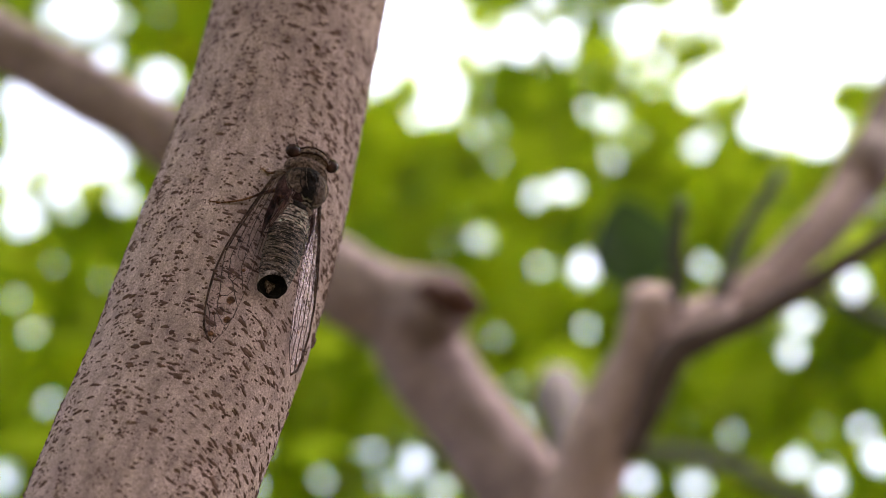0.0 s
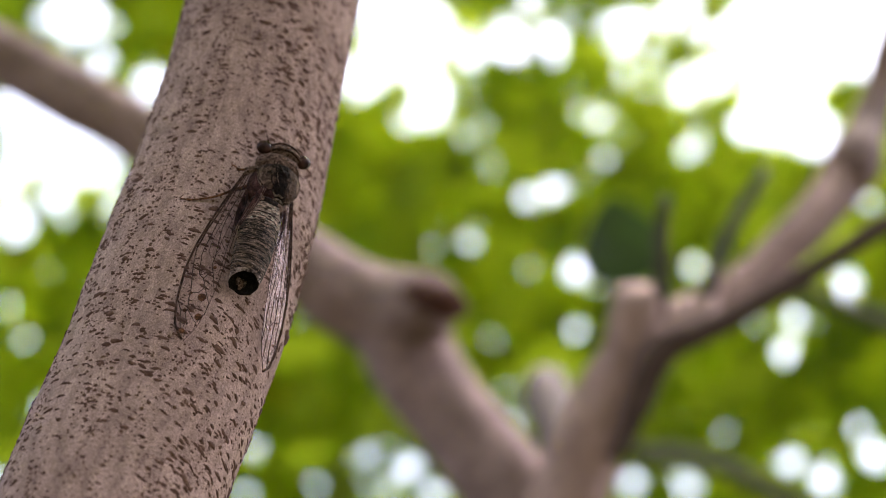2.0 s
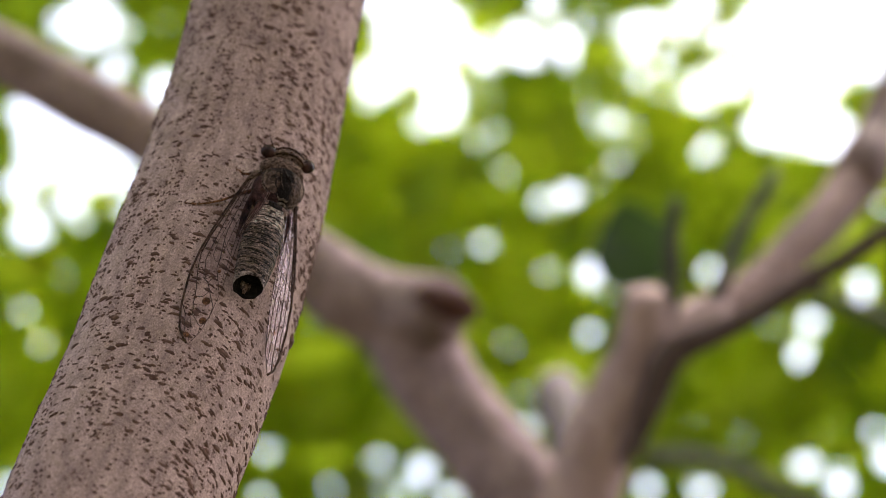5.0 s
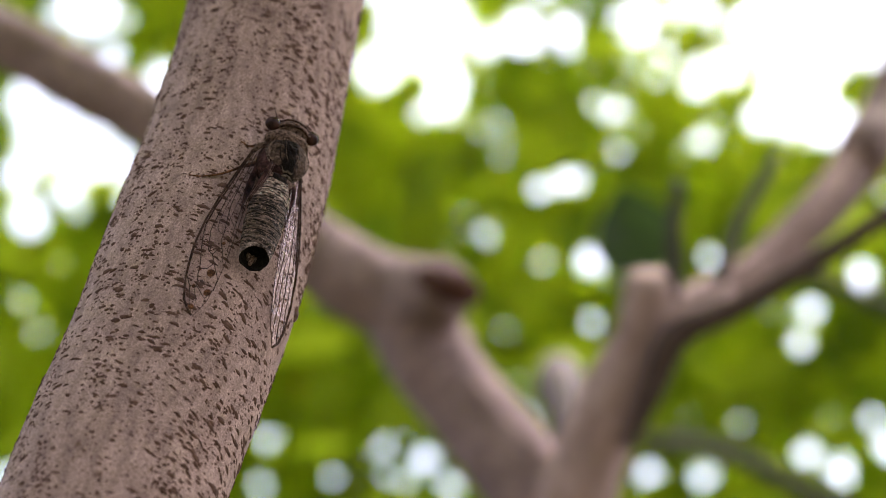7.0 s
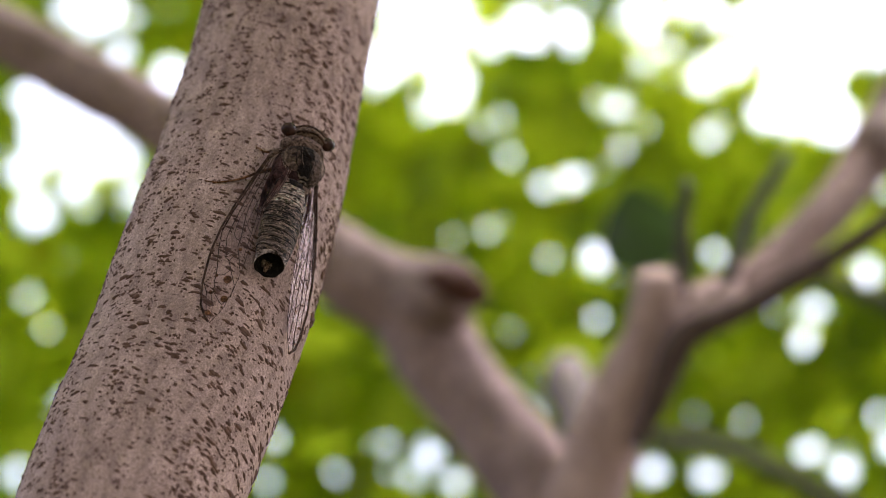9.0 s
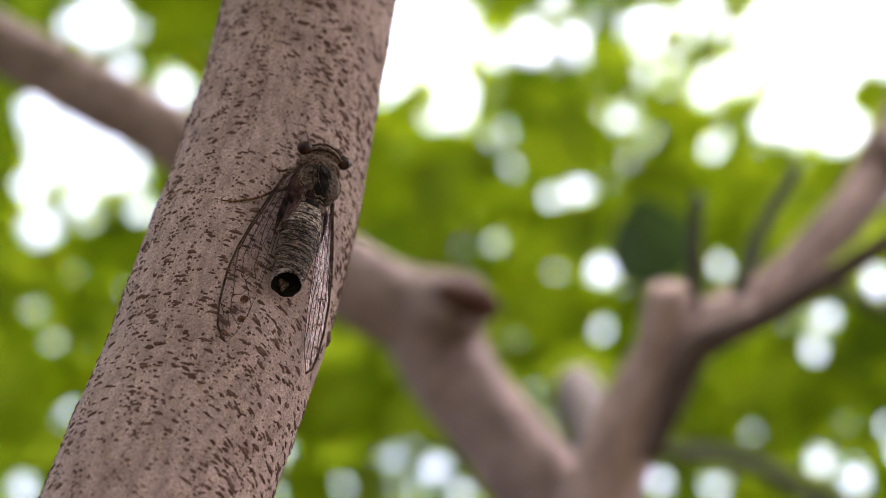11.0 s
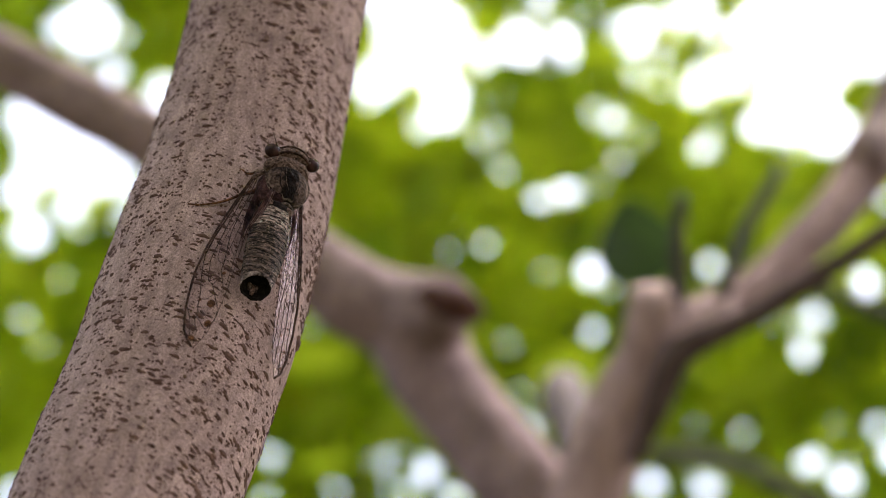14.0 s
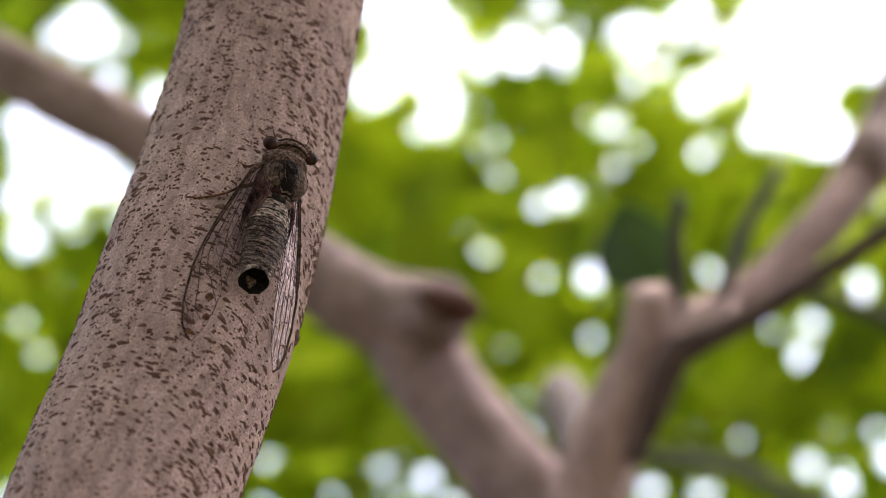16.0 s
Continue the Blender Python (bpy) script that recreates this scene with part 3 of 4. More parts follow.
def shield_material():
    """Black down the middle, olive-grey flanks and a pale rim, as the insect's back is marked."""
    m, n, l, b = shader("thorax_shield")
    co = n.new("ShaderNodeTexCoord").outputs["Object"]
    sep = n.new("ShaderNodeSeparateXYZ")
    l.new(co, sep.inputs[0])
    wob = tex_noise(n, l, co, 420.0, 3.0)
    off = n.new("ShaderNodeMath")
    off.operation = "ABSOLUTE"
    mid = n.new("ShaderNodeMath")
    mid.inputs[1].default_value = 0.0003
    l.new(sep.outputs["X"], mid.inputs[0])
    l.new(mid.outputs[0], off.inputs[0])
    k = n.new("ShaderNodeMath")
    k.operation = "MULTIPLY_ADD"
    k.inputs[1].default_value = 105.0
    l.new(off.outputs[0], k.inputs[0])
    l.new(wob, k.inputs[2])
    col = ramp(n, l, k.outputs[0], (0.58, (0.006, 0.004, 0.0032)), (0.66, (0.026, 0.016, 0.012)), (0.74, (0.075, 0.047, 0.034)),
               (0.84, (0.030, 0.019, 0.014)), (0.94, (0.135, 0.088, 0.066)))
    fine = tex_noise(n, l, co, 2600.0, 4.0, 0.6)
    col = blend(n, l, 0.6, col, ramp(n, l, fine, (0.35, (0.3, 0.28, 0.27)), (0.66, (1.45, 1.42, 1.4))), "MULTIPLY")
    l.new(col, b.inputs["Base Color"])
    b.inputs["Roughness"].default_value = 0.55
    b.inputs["Specular IOR Level"].default_value = 0.03
    relief(n, l, b, fine, 1.0, 0.0006)
    return m


DORSUM = shield_material()
# Bright streaks in these tergite colours also stand in for glints.
BANDED = insect_material("banded_tergite", (0.0065, 0.0036, 0.0028), (0.185, 0.122, 0.094), 0.43, 0.68, 1500.0, (0.33, 2.1, 0.33), 0.42, 1.0, 0.2)
PALE_GLINT = insect_material("pruinose_tergite", (0.018, 0.0105, 0.008), (0.43, 0.305, 0.245), 0.42, 0.67, 1500.0, (0.6, 1.8, 0.6), 0.45, 0.7, 0.12)
EDGE_GLINT = insect_material("pale_tergite_edge", (0.0175, 0.0105, 0.0085), (0.25, 0.185, 0.16), 0.40, 0.64, 900.0, (1.0, 1.0, 1.0), 0.4, 0.7, 0.2)
PALE = insect_material("pale_ridge", (0.025, 0.018, 0.013), (0.12, 0.09, 0.065), 0.42, 0.6, 1500.0)
# near-black, so the shade of recesses and creases lies in the colour
HOLLOW_SHADE = insect_material("dark_hollow", (0.005, 0.004, 0.0035), (0.011, 0.009, 0.008), 0.4, 0.6, 700.0, (1, 1, 1), 0.7)
VEIN = insect_material("wing_vein", (0.015, 0.008, 0.006), (0.05, 0.0275, 0.02), 0.4, 0.6, 500.0, (1, 1, 1), 0.4)
NET = insect_material("wing_net", (0.035, 0.018, 0.015), (0.12, 0.075, 0.065), 0.4, 0.6, 500.0, (1, 1, 1), 0.4)
MAROON = insect_material("maroon_membrane", (0.01, 0.0045, 0.004), (0.0425, 0.02, 0.017), 0.42, 0.66, 500.0, (1, 1, 1), 0.5)
LEG = insect_material("leg_chitin", (0.030, 0.013, 0.007), (0.14, 0.060, 0.028), 0.4, 0.6, 500.0, (1, 1, 1), 0.4)


def eye_material():
    m, n, l, b = shader("insect_eye")
    co = n.new("ShaderNodeTexCoord").outputs["Object"]
    l.new(ramp(n, l, tex_noise(n, l, co, 600.0), (0.4, (0.012, 0.0055, 0.0045)), (0.7, (0.042, 0.019, 0.014))), b.inputs["Base Color"])
    b.inputs["Roughness"].default_value = 0.22
    b.inputs["Specular IOR Level"].default_value = 0.07
    return m


def membrane_material():
    m, n, l, b = shader("wing_membrane")
    co = n.new("ShaderNodeTexCoord").outputs["Object"]
    clear = n.new("ShaderNodeBsdfTransparent")
    l.new(ramp(n, l, tex_noise(n, l, co, 260.0), (0.35, (0.955, 0.93, 0.93)), (0.65, (0.995, 0.98, 0.98))), clear.inputs["Color"])
    gloss = n.new("ShaderNodeBsdfGlossy")
    gloss.inputs["Roughness"].default_value = 0.4
    gloss.inputs["Color"].default_value = (0.98, 0.78, 0.76, 1)
    bump = n.new("ShaderNodeBump")
    bump.inputs["Strength"].default_value = 0.8
    bump.inputs["Distance"].default_value = 0.0006
    mp = n.new("ShaderNodeMapping")
    mp.inputs["Scale"].default_value = (1.0, 0.35, 1.0)
    l.new(co, mp.inputs[0])
    cell = n.new("ShaderNodeTexVoronoi")
    cell.inputs["Scale"].default_value = 1500.0
    l.new(mp.outputs[0], cell.inputs["Vector"])
    l.new(cell.outputs["Distance"], bump.inputs["Height"])
    l.new(bump.outputs[0], gloss.inputs["Normal"])
    fr = n.new("ShaderNodeFresnel")
    fr.inputs["IOR"].default_value = 1.55
    mix = n.new("ShaderNodeMixShader")
    weak = n.new("ShaderNodeMath")
    weak.operation = "MULTIPLY"
    weak.inputs[1].default_value = 0.14
    l.new(fr.outputs[0], weak.inputs[0])
    l.new(weak.outputs[0], mix.inputs[0])
    l.new(clear.outputs[0], mix.inputs[1])
    l.new(gloss.outputs[0], mix.inputs[2])
    l.new(mix.outputs[0], n["Material Output"].inputs["Surface"])
    return m


EYE_DARK = eye_material()
MEMBRANE = membrane_material()


def dome(centre, half, power=1.0, segs=32, rings=18, shape=None):
    """An ellipsoid in millimetres; shape may push each point."""
    bm = bmesh.new()
    bmesh.ops.create_uvsphere(bm, u_segments=segs, v_segments=rings, radius=1.0)
    for v in bm.verts:
        p = Vector(v.co)
        if shape:
            p = shape(p)
        v.co = Vector((centre[0] + half[0] * p.x, centre[1] + half[1] * p.y, centre[2] + half[2] * p.z)) * MM
    return bm


def ridge(points, radius, bm=None, sides=8, flat=1.0):
    """A tapering rod through points in millimetres; radius: one for all or one for each point."""
    bm = bm or bmesh.new()
    rad = radius if isinstance(radius, (list, tuple)) else [radius] * len(points)
    w = Way([(*[c * MM for c in p], r * MM) for p, r in zip(points, rad)], 0.0006)
    rows = []
    for c, a, b, r in zip(w.c, w.a, w.b, w.r):
        rows.append([bm.verts.new(c + r * (math.cos(q) * a * flat + math.sin(q) * b)) for q in np.arange(sides) * 2 * math.pi / sides])
    for p, q in zip(rows, rows[1:]):
        for k in range(sides):
            bm.faces.new((p[k], p[(k + 1) % sides], q[(k + 1) % sides], q[k]))
    bm.faces.new(rows[0][::-1])
    bm.faces.new(rows[-1])
    return bm


BODY_AT = Matrix(((0.8164, 0.1503, 0.5576, -0.0327), (0.5699, -0.0534, -0.8200, 0.2466), (-0.0935, 0.9872, -0.1293, 1.7225), (0, 0, 0, 1)))
cicada = thing("cicada", "mottled grey-brown cicada with clear veined wings on a limb", "insect",
               Matrix.LocRotScale(BODY_AT.translation, BODY_AT.to_quaternion(), None))

# head
head = part("head", dome((0.2, 5.6, 4.5), (3.9, 1.8, 1.9), shape=lambda p: Vector((p.x, p.y + 0.12 * math.cos(2.5 * p.x), p.z))), CUTICLE, cicada)
part("face", dome((0.2, 6.7, 3.6), (1.9, 1.2, 1.7)), CUTICLE, head)
for side in (-1, 1):
    part("eye", dome((0.2 + side * 3.95, 5.5 - 0.1 * side, 4.85), (1.5, 1.3, 1.3), segs=24, rings=14), EYE_DARK, head, "dark glossy bulging eye")
    part("eye_socket", ridge([(0.2 + side * 3.1, 6.3, 4.9), (0.2 + side * 3.05, 5.7, 5.7), (0.2 + side * 3.1, 4.9, 5.6)], 0.33), CUTICLE, head)
    part("antenna", ridge([(0.2 + side * 2.7, 6.9, 4.2), (side * 3.4, 8.2, 4.6), (side * 3.9, 9.6, 4.4)], [0.18, 0.09, 0.04], sides=6), VEIN, head)
part("brow", ridge([(-2.8, 6.1, 5.7), (-1.2, 6.9, 6.0), (0.3, 7.05, 6.05), (1.8, 6.8, 5.95), (3.2, 6.0, 5.65)], [0.16, 0.2, 0.2, 0.2, 0.16]), VEIN, head)
part("neck_groove", ridge([(-3.1, 4.9, 5.5), (-1.7, 5.45, 6.35), (0.1, 5.65, 6.6), (1.9, 5.45, 6.35), (3.4, 4.9, 5.5)], [0.2, 0.26, 0.26, 0.26, 0.2]), VEIN, head)
for x, y in ((-0.35, 5.75), (0.75, 5.75), (0.2, 6.25)):
    part("ocellus", dome((x, y, 6.35), (0.2, 0.2, 0.16), segs=12, rings=8), LEG, head)

# thorax
part("pronotum", dome((0.1, 3.6, 4.1), (4.35, 2.2, 2.75), shape=lambda p: Vector((p.x * (1 + 0.08 * max(0, -p.y)), p.y, p.z - 0.05 * abs(math.sin(5 * p.x))))), CUTICLE, cicada)
part("pronotum_collar", ridge([(-4.3, 2.1, 3.9), (-3.4, 2.95, 5.7), (-1.8, 3.5, 6.55), (0.1, 3.75, 6.8), (2.0, 3.5, 6.55), (3.6, 2.95, 5.7), (4.5, 2.1, 3.9)],
                              [0.08, 0.1, 0.1, 0.1, 0.1, 0.1, 0.08]), CUTICLE, cicada)
part("thorax", dome((0, -1.0, 3.3), (4.0, 4.6, 3.35)), MAROON, cicada)
mesonotum = part("mesonotum", dome((0.1, 0.1, 4.4), (4.35, 4.2, 3.2), shape=lambda p: Vector((p.x, p.y, p.z - 0.09 * math.exp(-((abs(p.x) - 0.42) / 0.1) ** 2) * max(0, p.z)))), DORSUM, cicada,
                 "dark olive-grey shield with black stripes")
BLACK = insect_material("black_stripe", (0.007, 0.005, 0.0045), (0.0175, 0.0125, 0.0105), 0.4, 0.6, 500.0, (1, 1, 1), 0.4, 0.5, 0.04)


def on_shield(x, y, lift):
    return (x, y, 4.4 + 3.2 * math.sqrt(max(0.02, 1 - ((x - 0.1) / 4.35) ** 2 - ((y - 0.1) / 4.2) ** 2)) + lift)


def shield_line(points, width, material, lift=-0.1, flat=0.4):
    dense = []
    for (xa, ya), (xb, yb) in zip(points, points[1:]):
        for t in (0, 0.33, 0.67):
            dense.append(on_shield(xa + (xb - xa) * t, ya + (yb - ya) * t, lift))
    dense.append(on_shield(*points[-1], lift))
    n = len(dense)
    part("stripe" if material is BLACK else "rim", ridge(dense, [width * (0.25 + 0.75 * math.sin(math.pi * (i + 0.6) / (n + 0.2))) for i in range(n)], flat=flat), material, mesonotum)


shield_line(((-0.35, 2.9), (-0.15, 1.4), (0.0, -0.2), (-0.1, -2.0)), 0.8, BLACK, -0.28)
shield_line(((-1.2, 2.6), (-1.4, 1.5), (-1.2, 0.5)), 0.3, BLACK, -0.12)
shield_line(((0.75, 2.7), (0.95, 1.6), (0.8, 0.3)), 0.4, BLACK, -0.14)
shield_line(((-1.9, 2.3), (-2.3, 1.0), (-2.1, -0.9), (-1.4, -2.0)), 0.16, BLACK, -0.10)
shield_line(((-1.2, 2.7), (-1.35, 1.2), (-1.2, -0.4), (-0.6, -1.7)), 0.09, RIM, -0.02, 0.6)
shield_line(((1.15, 2.7), (1.25, 1.2), (1.2, -0.4), (0.9, -1.7)), 0.09, RIM, -0.02, 0.6)
shield_line(tuple((0.1 + 4.05 * math.cos(q), 0.1 + 3.92 * math.sin(q)) for q in np.linspace(0.9, -1.25, 9)), 0.34, RIM, -0.12, 0.7)
shield_line(tuple((0.1 - 4.05 * math.cos(q), 0.1 + 3.92 * math.sin(q)) for q in np.linspace(0.9, -1.25, 9)), 0.34, RIM, -0.12, 0.7)
part("scutellum", ridge([(-1.3, -2.4, 6.5), (-0.6, -3.2, 6.2), (0.1, -3.0, 6.45), (0.8, -3.2, 6.2), (1.5, -2.4, 6.5)], [0.1, 0.24, 0.24, 0.24, 0.1]), PALE, cicada, "pale olive cross-shaped ridge")
part("scutellum_arm", ridge([(-1.7, -4.9, 5.2), (-0.7, -4.1, 5.7), (0.2, -3.8, 5.9), (1.1, -4.1, 5.7), (2.1, -4.9, 5.2)], [0.2, 0.3, 0.3, 0.3, 0.2]), PALE, cicada)
part("metanotum_plate", dome((-1.6, -4.6, 5.0), (1.2, 0.9, 0.9), segs=16, rings=10), CUTICLE, cicada)
part("metanotum_plate", dome((1.9, -4.7, 5.0), (1.2, 0.9, 0.9), segs=16, rings=10), CUTICLE, cicada)
part("metanotum", dome((0.0, -4.6, 4.0), (3.0, 1.6, 2.1)), BLACK, cicada)

for ob in cicada.children:
    name = ob.name.split(".")[0]
    shift = {"head": 1.1, "pronotum": 0.75, "pronotum_collar": 0.7, "mesonotum": 0.75, "scutellum": 0.6, "scutellum_arm": 0.5}.get(name, 0.0)
    if shift:
        ahead = 0.75 if name == "head" else 0.3 if name.startswith("pron") else 0.0
        ob.matrix_basis = Matrix.Translation((shift * MM, ahead * MM, 0)) @ Matrix.Rotation(radians(6.0), 4, "Z")

# abdomen: a dark inner tube that carries the overlapping tergites; it lifts and falls while the insect sings
ABDOMEN_BASE = (0.0, -5.6, 4.2)
PROFILE = ((0.0, 2.7, 2.35), (-2.5, 3.45, 2.75), (-6.0, 3.6, 2.8), (-9.5, 3.5, 2.7), (-12.5, 3.2, 2.5), (-15.3, 2.65, 2.15))


def girth(y):
    p = np.array(PROFILE)[::-1]
    return float(np.interp(y, p[:, 0], p[:, 1])), float(np.interp(y, p[:, 0], p[:, 2]))


def hoop(rows, segs=36, close_front=False):
    """Rows of (y, width factor, height factor, drop) lofted into a sleeve."""
    bm = bmesh.new()
    loops = []
    for y, kw, kh, dz in rows:
        w, h = girth(y)
        loop = []
        for q in np.arange(segs) * 2 * math.pi / segs:
            lump = 1 + 0.03 * noise.noise(Vector((3 * math.cos(q), 1.4 * y, 3 * math.sin(q)))) + 0.02 * noise.noise(Vector((9 * math.cos(q), 4 * y, 9 * math.sin(q))))
            wave = 0.3 * noise.noise(Vector((2.4 * math.cos(q) + 7, y, 2.4 * math.sin(q))))
            wave += 1.3 * min(1.0, max(0.0, (-13.2 - y) / 2.0)) * math.sin(q)
            loop.append(bm.verts.new(Vector((w * kw * lump * math.cos(q), y + wave, h * kh * lump * math.sin(q) + dz)) * MM))
        loops.append(loop)
    for a, b in zip(loops, loops[1:]):
        for k in range(segs):
            bm.faces.new((a[k], b[k], b[(k + 1) % segs], a[(k + 1) % segs]))
    if close_front:
        bm.faces.new(loops[0])
    return bm


abdomen = part("abdomen", hoop([(0.6, 0.7, 0.7, 0), (0.0, 0.9, 0.9, 0), (-8, 0.92, 0.92, 0), (-15.0, 0.9, 0.9, 0), (-15.0, 0.8, 0.8, 0), (-11.0, 0.55, 0.55, 0), (-10.0, 0.05, 0.05, 0)], close_front=True),
               HOLLOW_SHADE, cicada, "abdomen with a hollow end, lifting as it sings")
edges = (0.5, -1.9, -4.0, -5.9, -7.7, -9.4, -11.0, -12.6, -15.4)
for k, (y0, y1) in enumerate(zip(edges, edges[1:])):
    long = y0 - y1
    rows = [(y0, 0.96, 0.96, 0), (y0 - 0.13 * long, 1.0, 1.0, 0), (y0 - 0.68 * long, 1.01, 1.015, 0), (y1 + 0.25, 1.02, 1.025, 0), (y1 - 0.1, 1.015, 1.02, 0), (y1 + 0.02, 0.94, 0.94, 0)]
    if k == len(edges) - 2:
        rows = [(y0, 0.95, 0.95, 0), (y0 - 0.4, 1.02, 1.02, 0), (y0 - 1.6, 1.0, 1.0, 0), (y1 + 0.2, 1.03, 1.02, 0), (y1, 1.0, 0.99, 0), (y1 + 0.15, 0.9, 0.9, 0), (y1 + 2.0, 0.85, 0.85, 0)]
    bm = hoop(rows)
    bm.faces.ensure_lookup_table()
    for f, face in enumerate(bm.faces):
        strip = f // 36
        if k == 7:
            face.material_index = 1 if strip in (2, 3) else 2 if strip > 3 else 0
        else:
            # creases between tergites get the near-black shade colour
            face.material_index = 2 if strip in (0, 4) else 1 if strip == 3 and k in (0, 1, 6) else 0
    ring = part("tergite", bm, (BANDED, PALE_GLINT)[k in (0, 1)], abdomen)
    ring.data.materials.append(EDGE_GLINT)
    ring.data.materials.append(HOLLOW_SHADE)
def lobed(p):
    k = 1 + 0.20 * math.cos(3 * math.atan2(p.x, -p.z)) + 0.16 * noise.noise(p * 2.6)
    return Vector((p.x * k, p.y * (1 - 0.25 * math.cos(2.2 * p.x)), p.z * k))


capsule = part("genital_capsule", dome((0, -14.6, -2.0), (1.25, 1.2, 0.75), segs=32, rings=20, shape=lobed), EDGE_GLINT, abdomen, "pale grey cup at the tip")
# a solid dark dome drawn for the shade inside the cup
part("capsule_hollow", dome((0, -15.6, -2.2), (0.5, 0.4, 0.35), segs=16, rings=10), HOLLOW_SHADE, capsule)
part("anal_tube", ridge([(0, -14.6, -1.0), (0, -15.6, -1.2), (0.05, -16.2, -1.5)], [0.4, 0.42, 0.25]), CUTICLE, abdomen)
part("clasper", ridge([(-0.8, -13.9, -1.7), (-0.75, -15.4, -2.2), (-0.4, -16.1, -2.5)], [0.4, 0.35, 0.2]), CUTICLE, abdomen)
part("clasper", ridge([(0.8, -13.9, -1.7), (0.75, -15.4, -2.2), (0.4, -16.1, -2.5)], [0.4, 0.35, 0.2]), CUTICLE, abdomen)

# wings, held like a roof
OUTER = ((1.5, 4.5), (-4, 6.4), (-9.9, 8.0), (-15, 9.2), (-20, 9.9), (-25, 10.0), (-30, 9.5), (-32.6, 8.7), (-34.0, 7.6))
INNER = ((1.5, 4.2), (-2, 3.5), (-6, 3.5), (-12, 3.9), (-18, 4.3), (-23, 4.7), (-27.5, 5.3), (-31, 6.1), (-34.0, 7.4))
VEINS = (
    (0.22, ((4.6, 1.5), (6.2, -4), (7.9, -9.9), (9.0, -15), (9.6, -20), (9.8, -25), (9.5, -30), (8.8, -32.6), (7.6, -34))),
    (0.08, ((7.6, -34), (6.2, -31), (5.4, -27.5), (4.8, -23), (4.4, -18), (4.0, -12), (3.6, -6), (3.6, -2))),
    (0.17, ((4.5, 1.0), (5.8, -4), (7.3, -9.5), (8.5, -15), (9.2, -18))),
    (0.10, ((7.3, -9.5), (7.8, -14), (8.5, -19), (8.8, -24), (9.0, -28), (9.3, -30.5))),
    (0.12, ((4.4, 0.5), (5.4, -4), (6.3, -9), (6.9, -14), (7.4, -19), (7.8, -24), (7.9, -29), (8.3, -33))),
    (0.09, ((6.9, -14), (6.4, -18), (6.5, -22), (6.9, -26), (6.9, -32))),
    (0.10, ((4.2, 0), (4.8, -4), (5.2, -9), (5.5, -14), (5.6, -18), (5.5, -22), (5.8, -26), (5.8, -29.5))),
    (0.08, ((4.0, -1), (4.2, -6), (4.5, -12), (4.8, -17), (5.0, -20.5))),
    (0.09, ((8.5, -19), (7.4, -19.6))), (0.10, ((8.8, -24), (7.8, -24.4))), (0.09, ((7.8, -24), (6.9, -25.6))),
    (0.08, ((7.4, -19), (6.5, -21.6))), (0.08, ((6.5, -22), (5.5, -22.6))), (0.11, ((9.6, -28.2), (7.9, -28.8))),
    (0.08, ((5.5, -17.6), (6.4, -18.2))), (0.08, ((5.8, -26), (6.9, -26.6))), (0.08, ((5.4, -8), (6.3, -9.6))),
)
VEINS_OPEN = (
    (0.21, ((4.6, 1.5), (6.3, -4), (8.0, -9.9), (9.2, -15), (9.9, -20), (10.0, -25), (9.8, -28.4), (9.4, -30.8), (8.5, -32.9), (7.8, -33.8))),
    (0.07, ((7.6, -34), (6.2, -31), (5.4, -27.5), (4.8, -23), (4.4, -18), (4.0, -12), (3.6, -6), (3.6, -2))),
    (0.16, ((4.5, 1.0), (6.0, -4), (7.5, -9.5), (8.3, -12.4), (9.0, -15.8))),
    (0.12, ((8.3, -12.4), (9.0, -15.8), (9.0, -18.5), (8.6, -22.1), (8.3, -24.8))),
    (0.11, ((4.4, 0.5), (5.6, -4), (6.7, -9), (7.6, -13.8), (8.1, -17.1), (7.9, -19.4), (7.7, -20.9), (7.0, -21.8))),
    (0.10, ((7.0, -21.8), (6.3, -23.6), (5.4, -26.3), (5.5, -28.6))), (0.09, ((7.0, -21.8), (6.3, -20.4), (5.8, -20.3))),
    (0.10, ((4.2, 0), (4.9, -4), (5.6, -8), (6.1, -11.5), (6.1, -16.7), (6.2, -18.6), (5.8, -20.3), (5.2, -22.9))),
    (0.07, ((4.0, -1), (4.2, -6), (4.5, -12), (4.8, -17), (5.0, -20.5))), (0.07, ((6.1, -13.1), (4.9, -15.6))),
    (0.12, ((8.3, -24.8), (8.3, -25.8), (8.1, -28.1))), (0.09, ((8.1, -28.1), (6.5, -30.3), (5.7, -28.6))),
    (0.12, ((9.8, -26.4), (9.1, -28.3), (8.1, -28.3))), (0.08, ((9.1, -28.4), (8.6, -31.0), (8.0, -33.4))),
    (0.08, ((8.4, -28.4), (7.7, -30.9), (7.7, -33.3))), (0.09, ((8.3, -24.8), (7.2, -24.5), (6.4, -23.4))),
    (0.07, ((6.5, -30.3), (6.6, -32.0))), (0.07, ((7.9, -19.4), (8.8, -20.4))),
)
SPOTS_OPEN = ((6.5, -25.3, 1.25), (6.3, -29.1, 1.1), (8.2, -32.2, 0.9), (5.7, -19.2, 0.55), (8.5, -28.3, 0.6), (8.2, -24.8, 0.5))
SPOTS = ((8.7, -28.5, 0.55), (8.3, -24.2, 0.42), (7.1, -26.0, 0.6), (8.6, -31.6, 0.5), (6.5, -22.0, 0.4), (7.9, -19.3, 0.34))


def roof(x, y, side):
    return (5.7 - 0.64 * x if side < 0 else 5.2 - 0.47 * x) + 0.10 * math.sin(1.3 * y + 0.8 * x) * min(1.0, (x - 3) / 3)


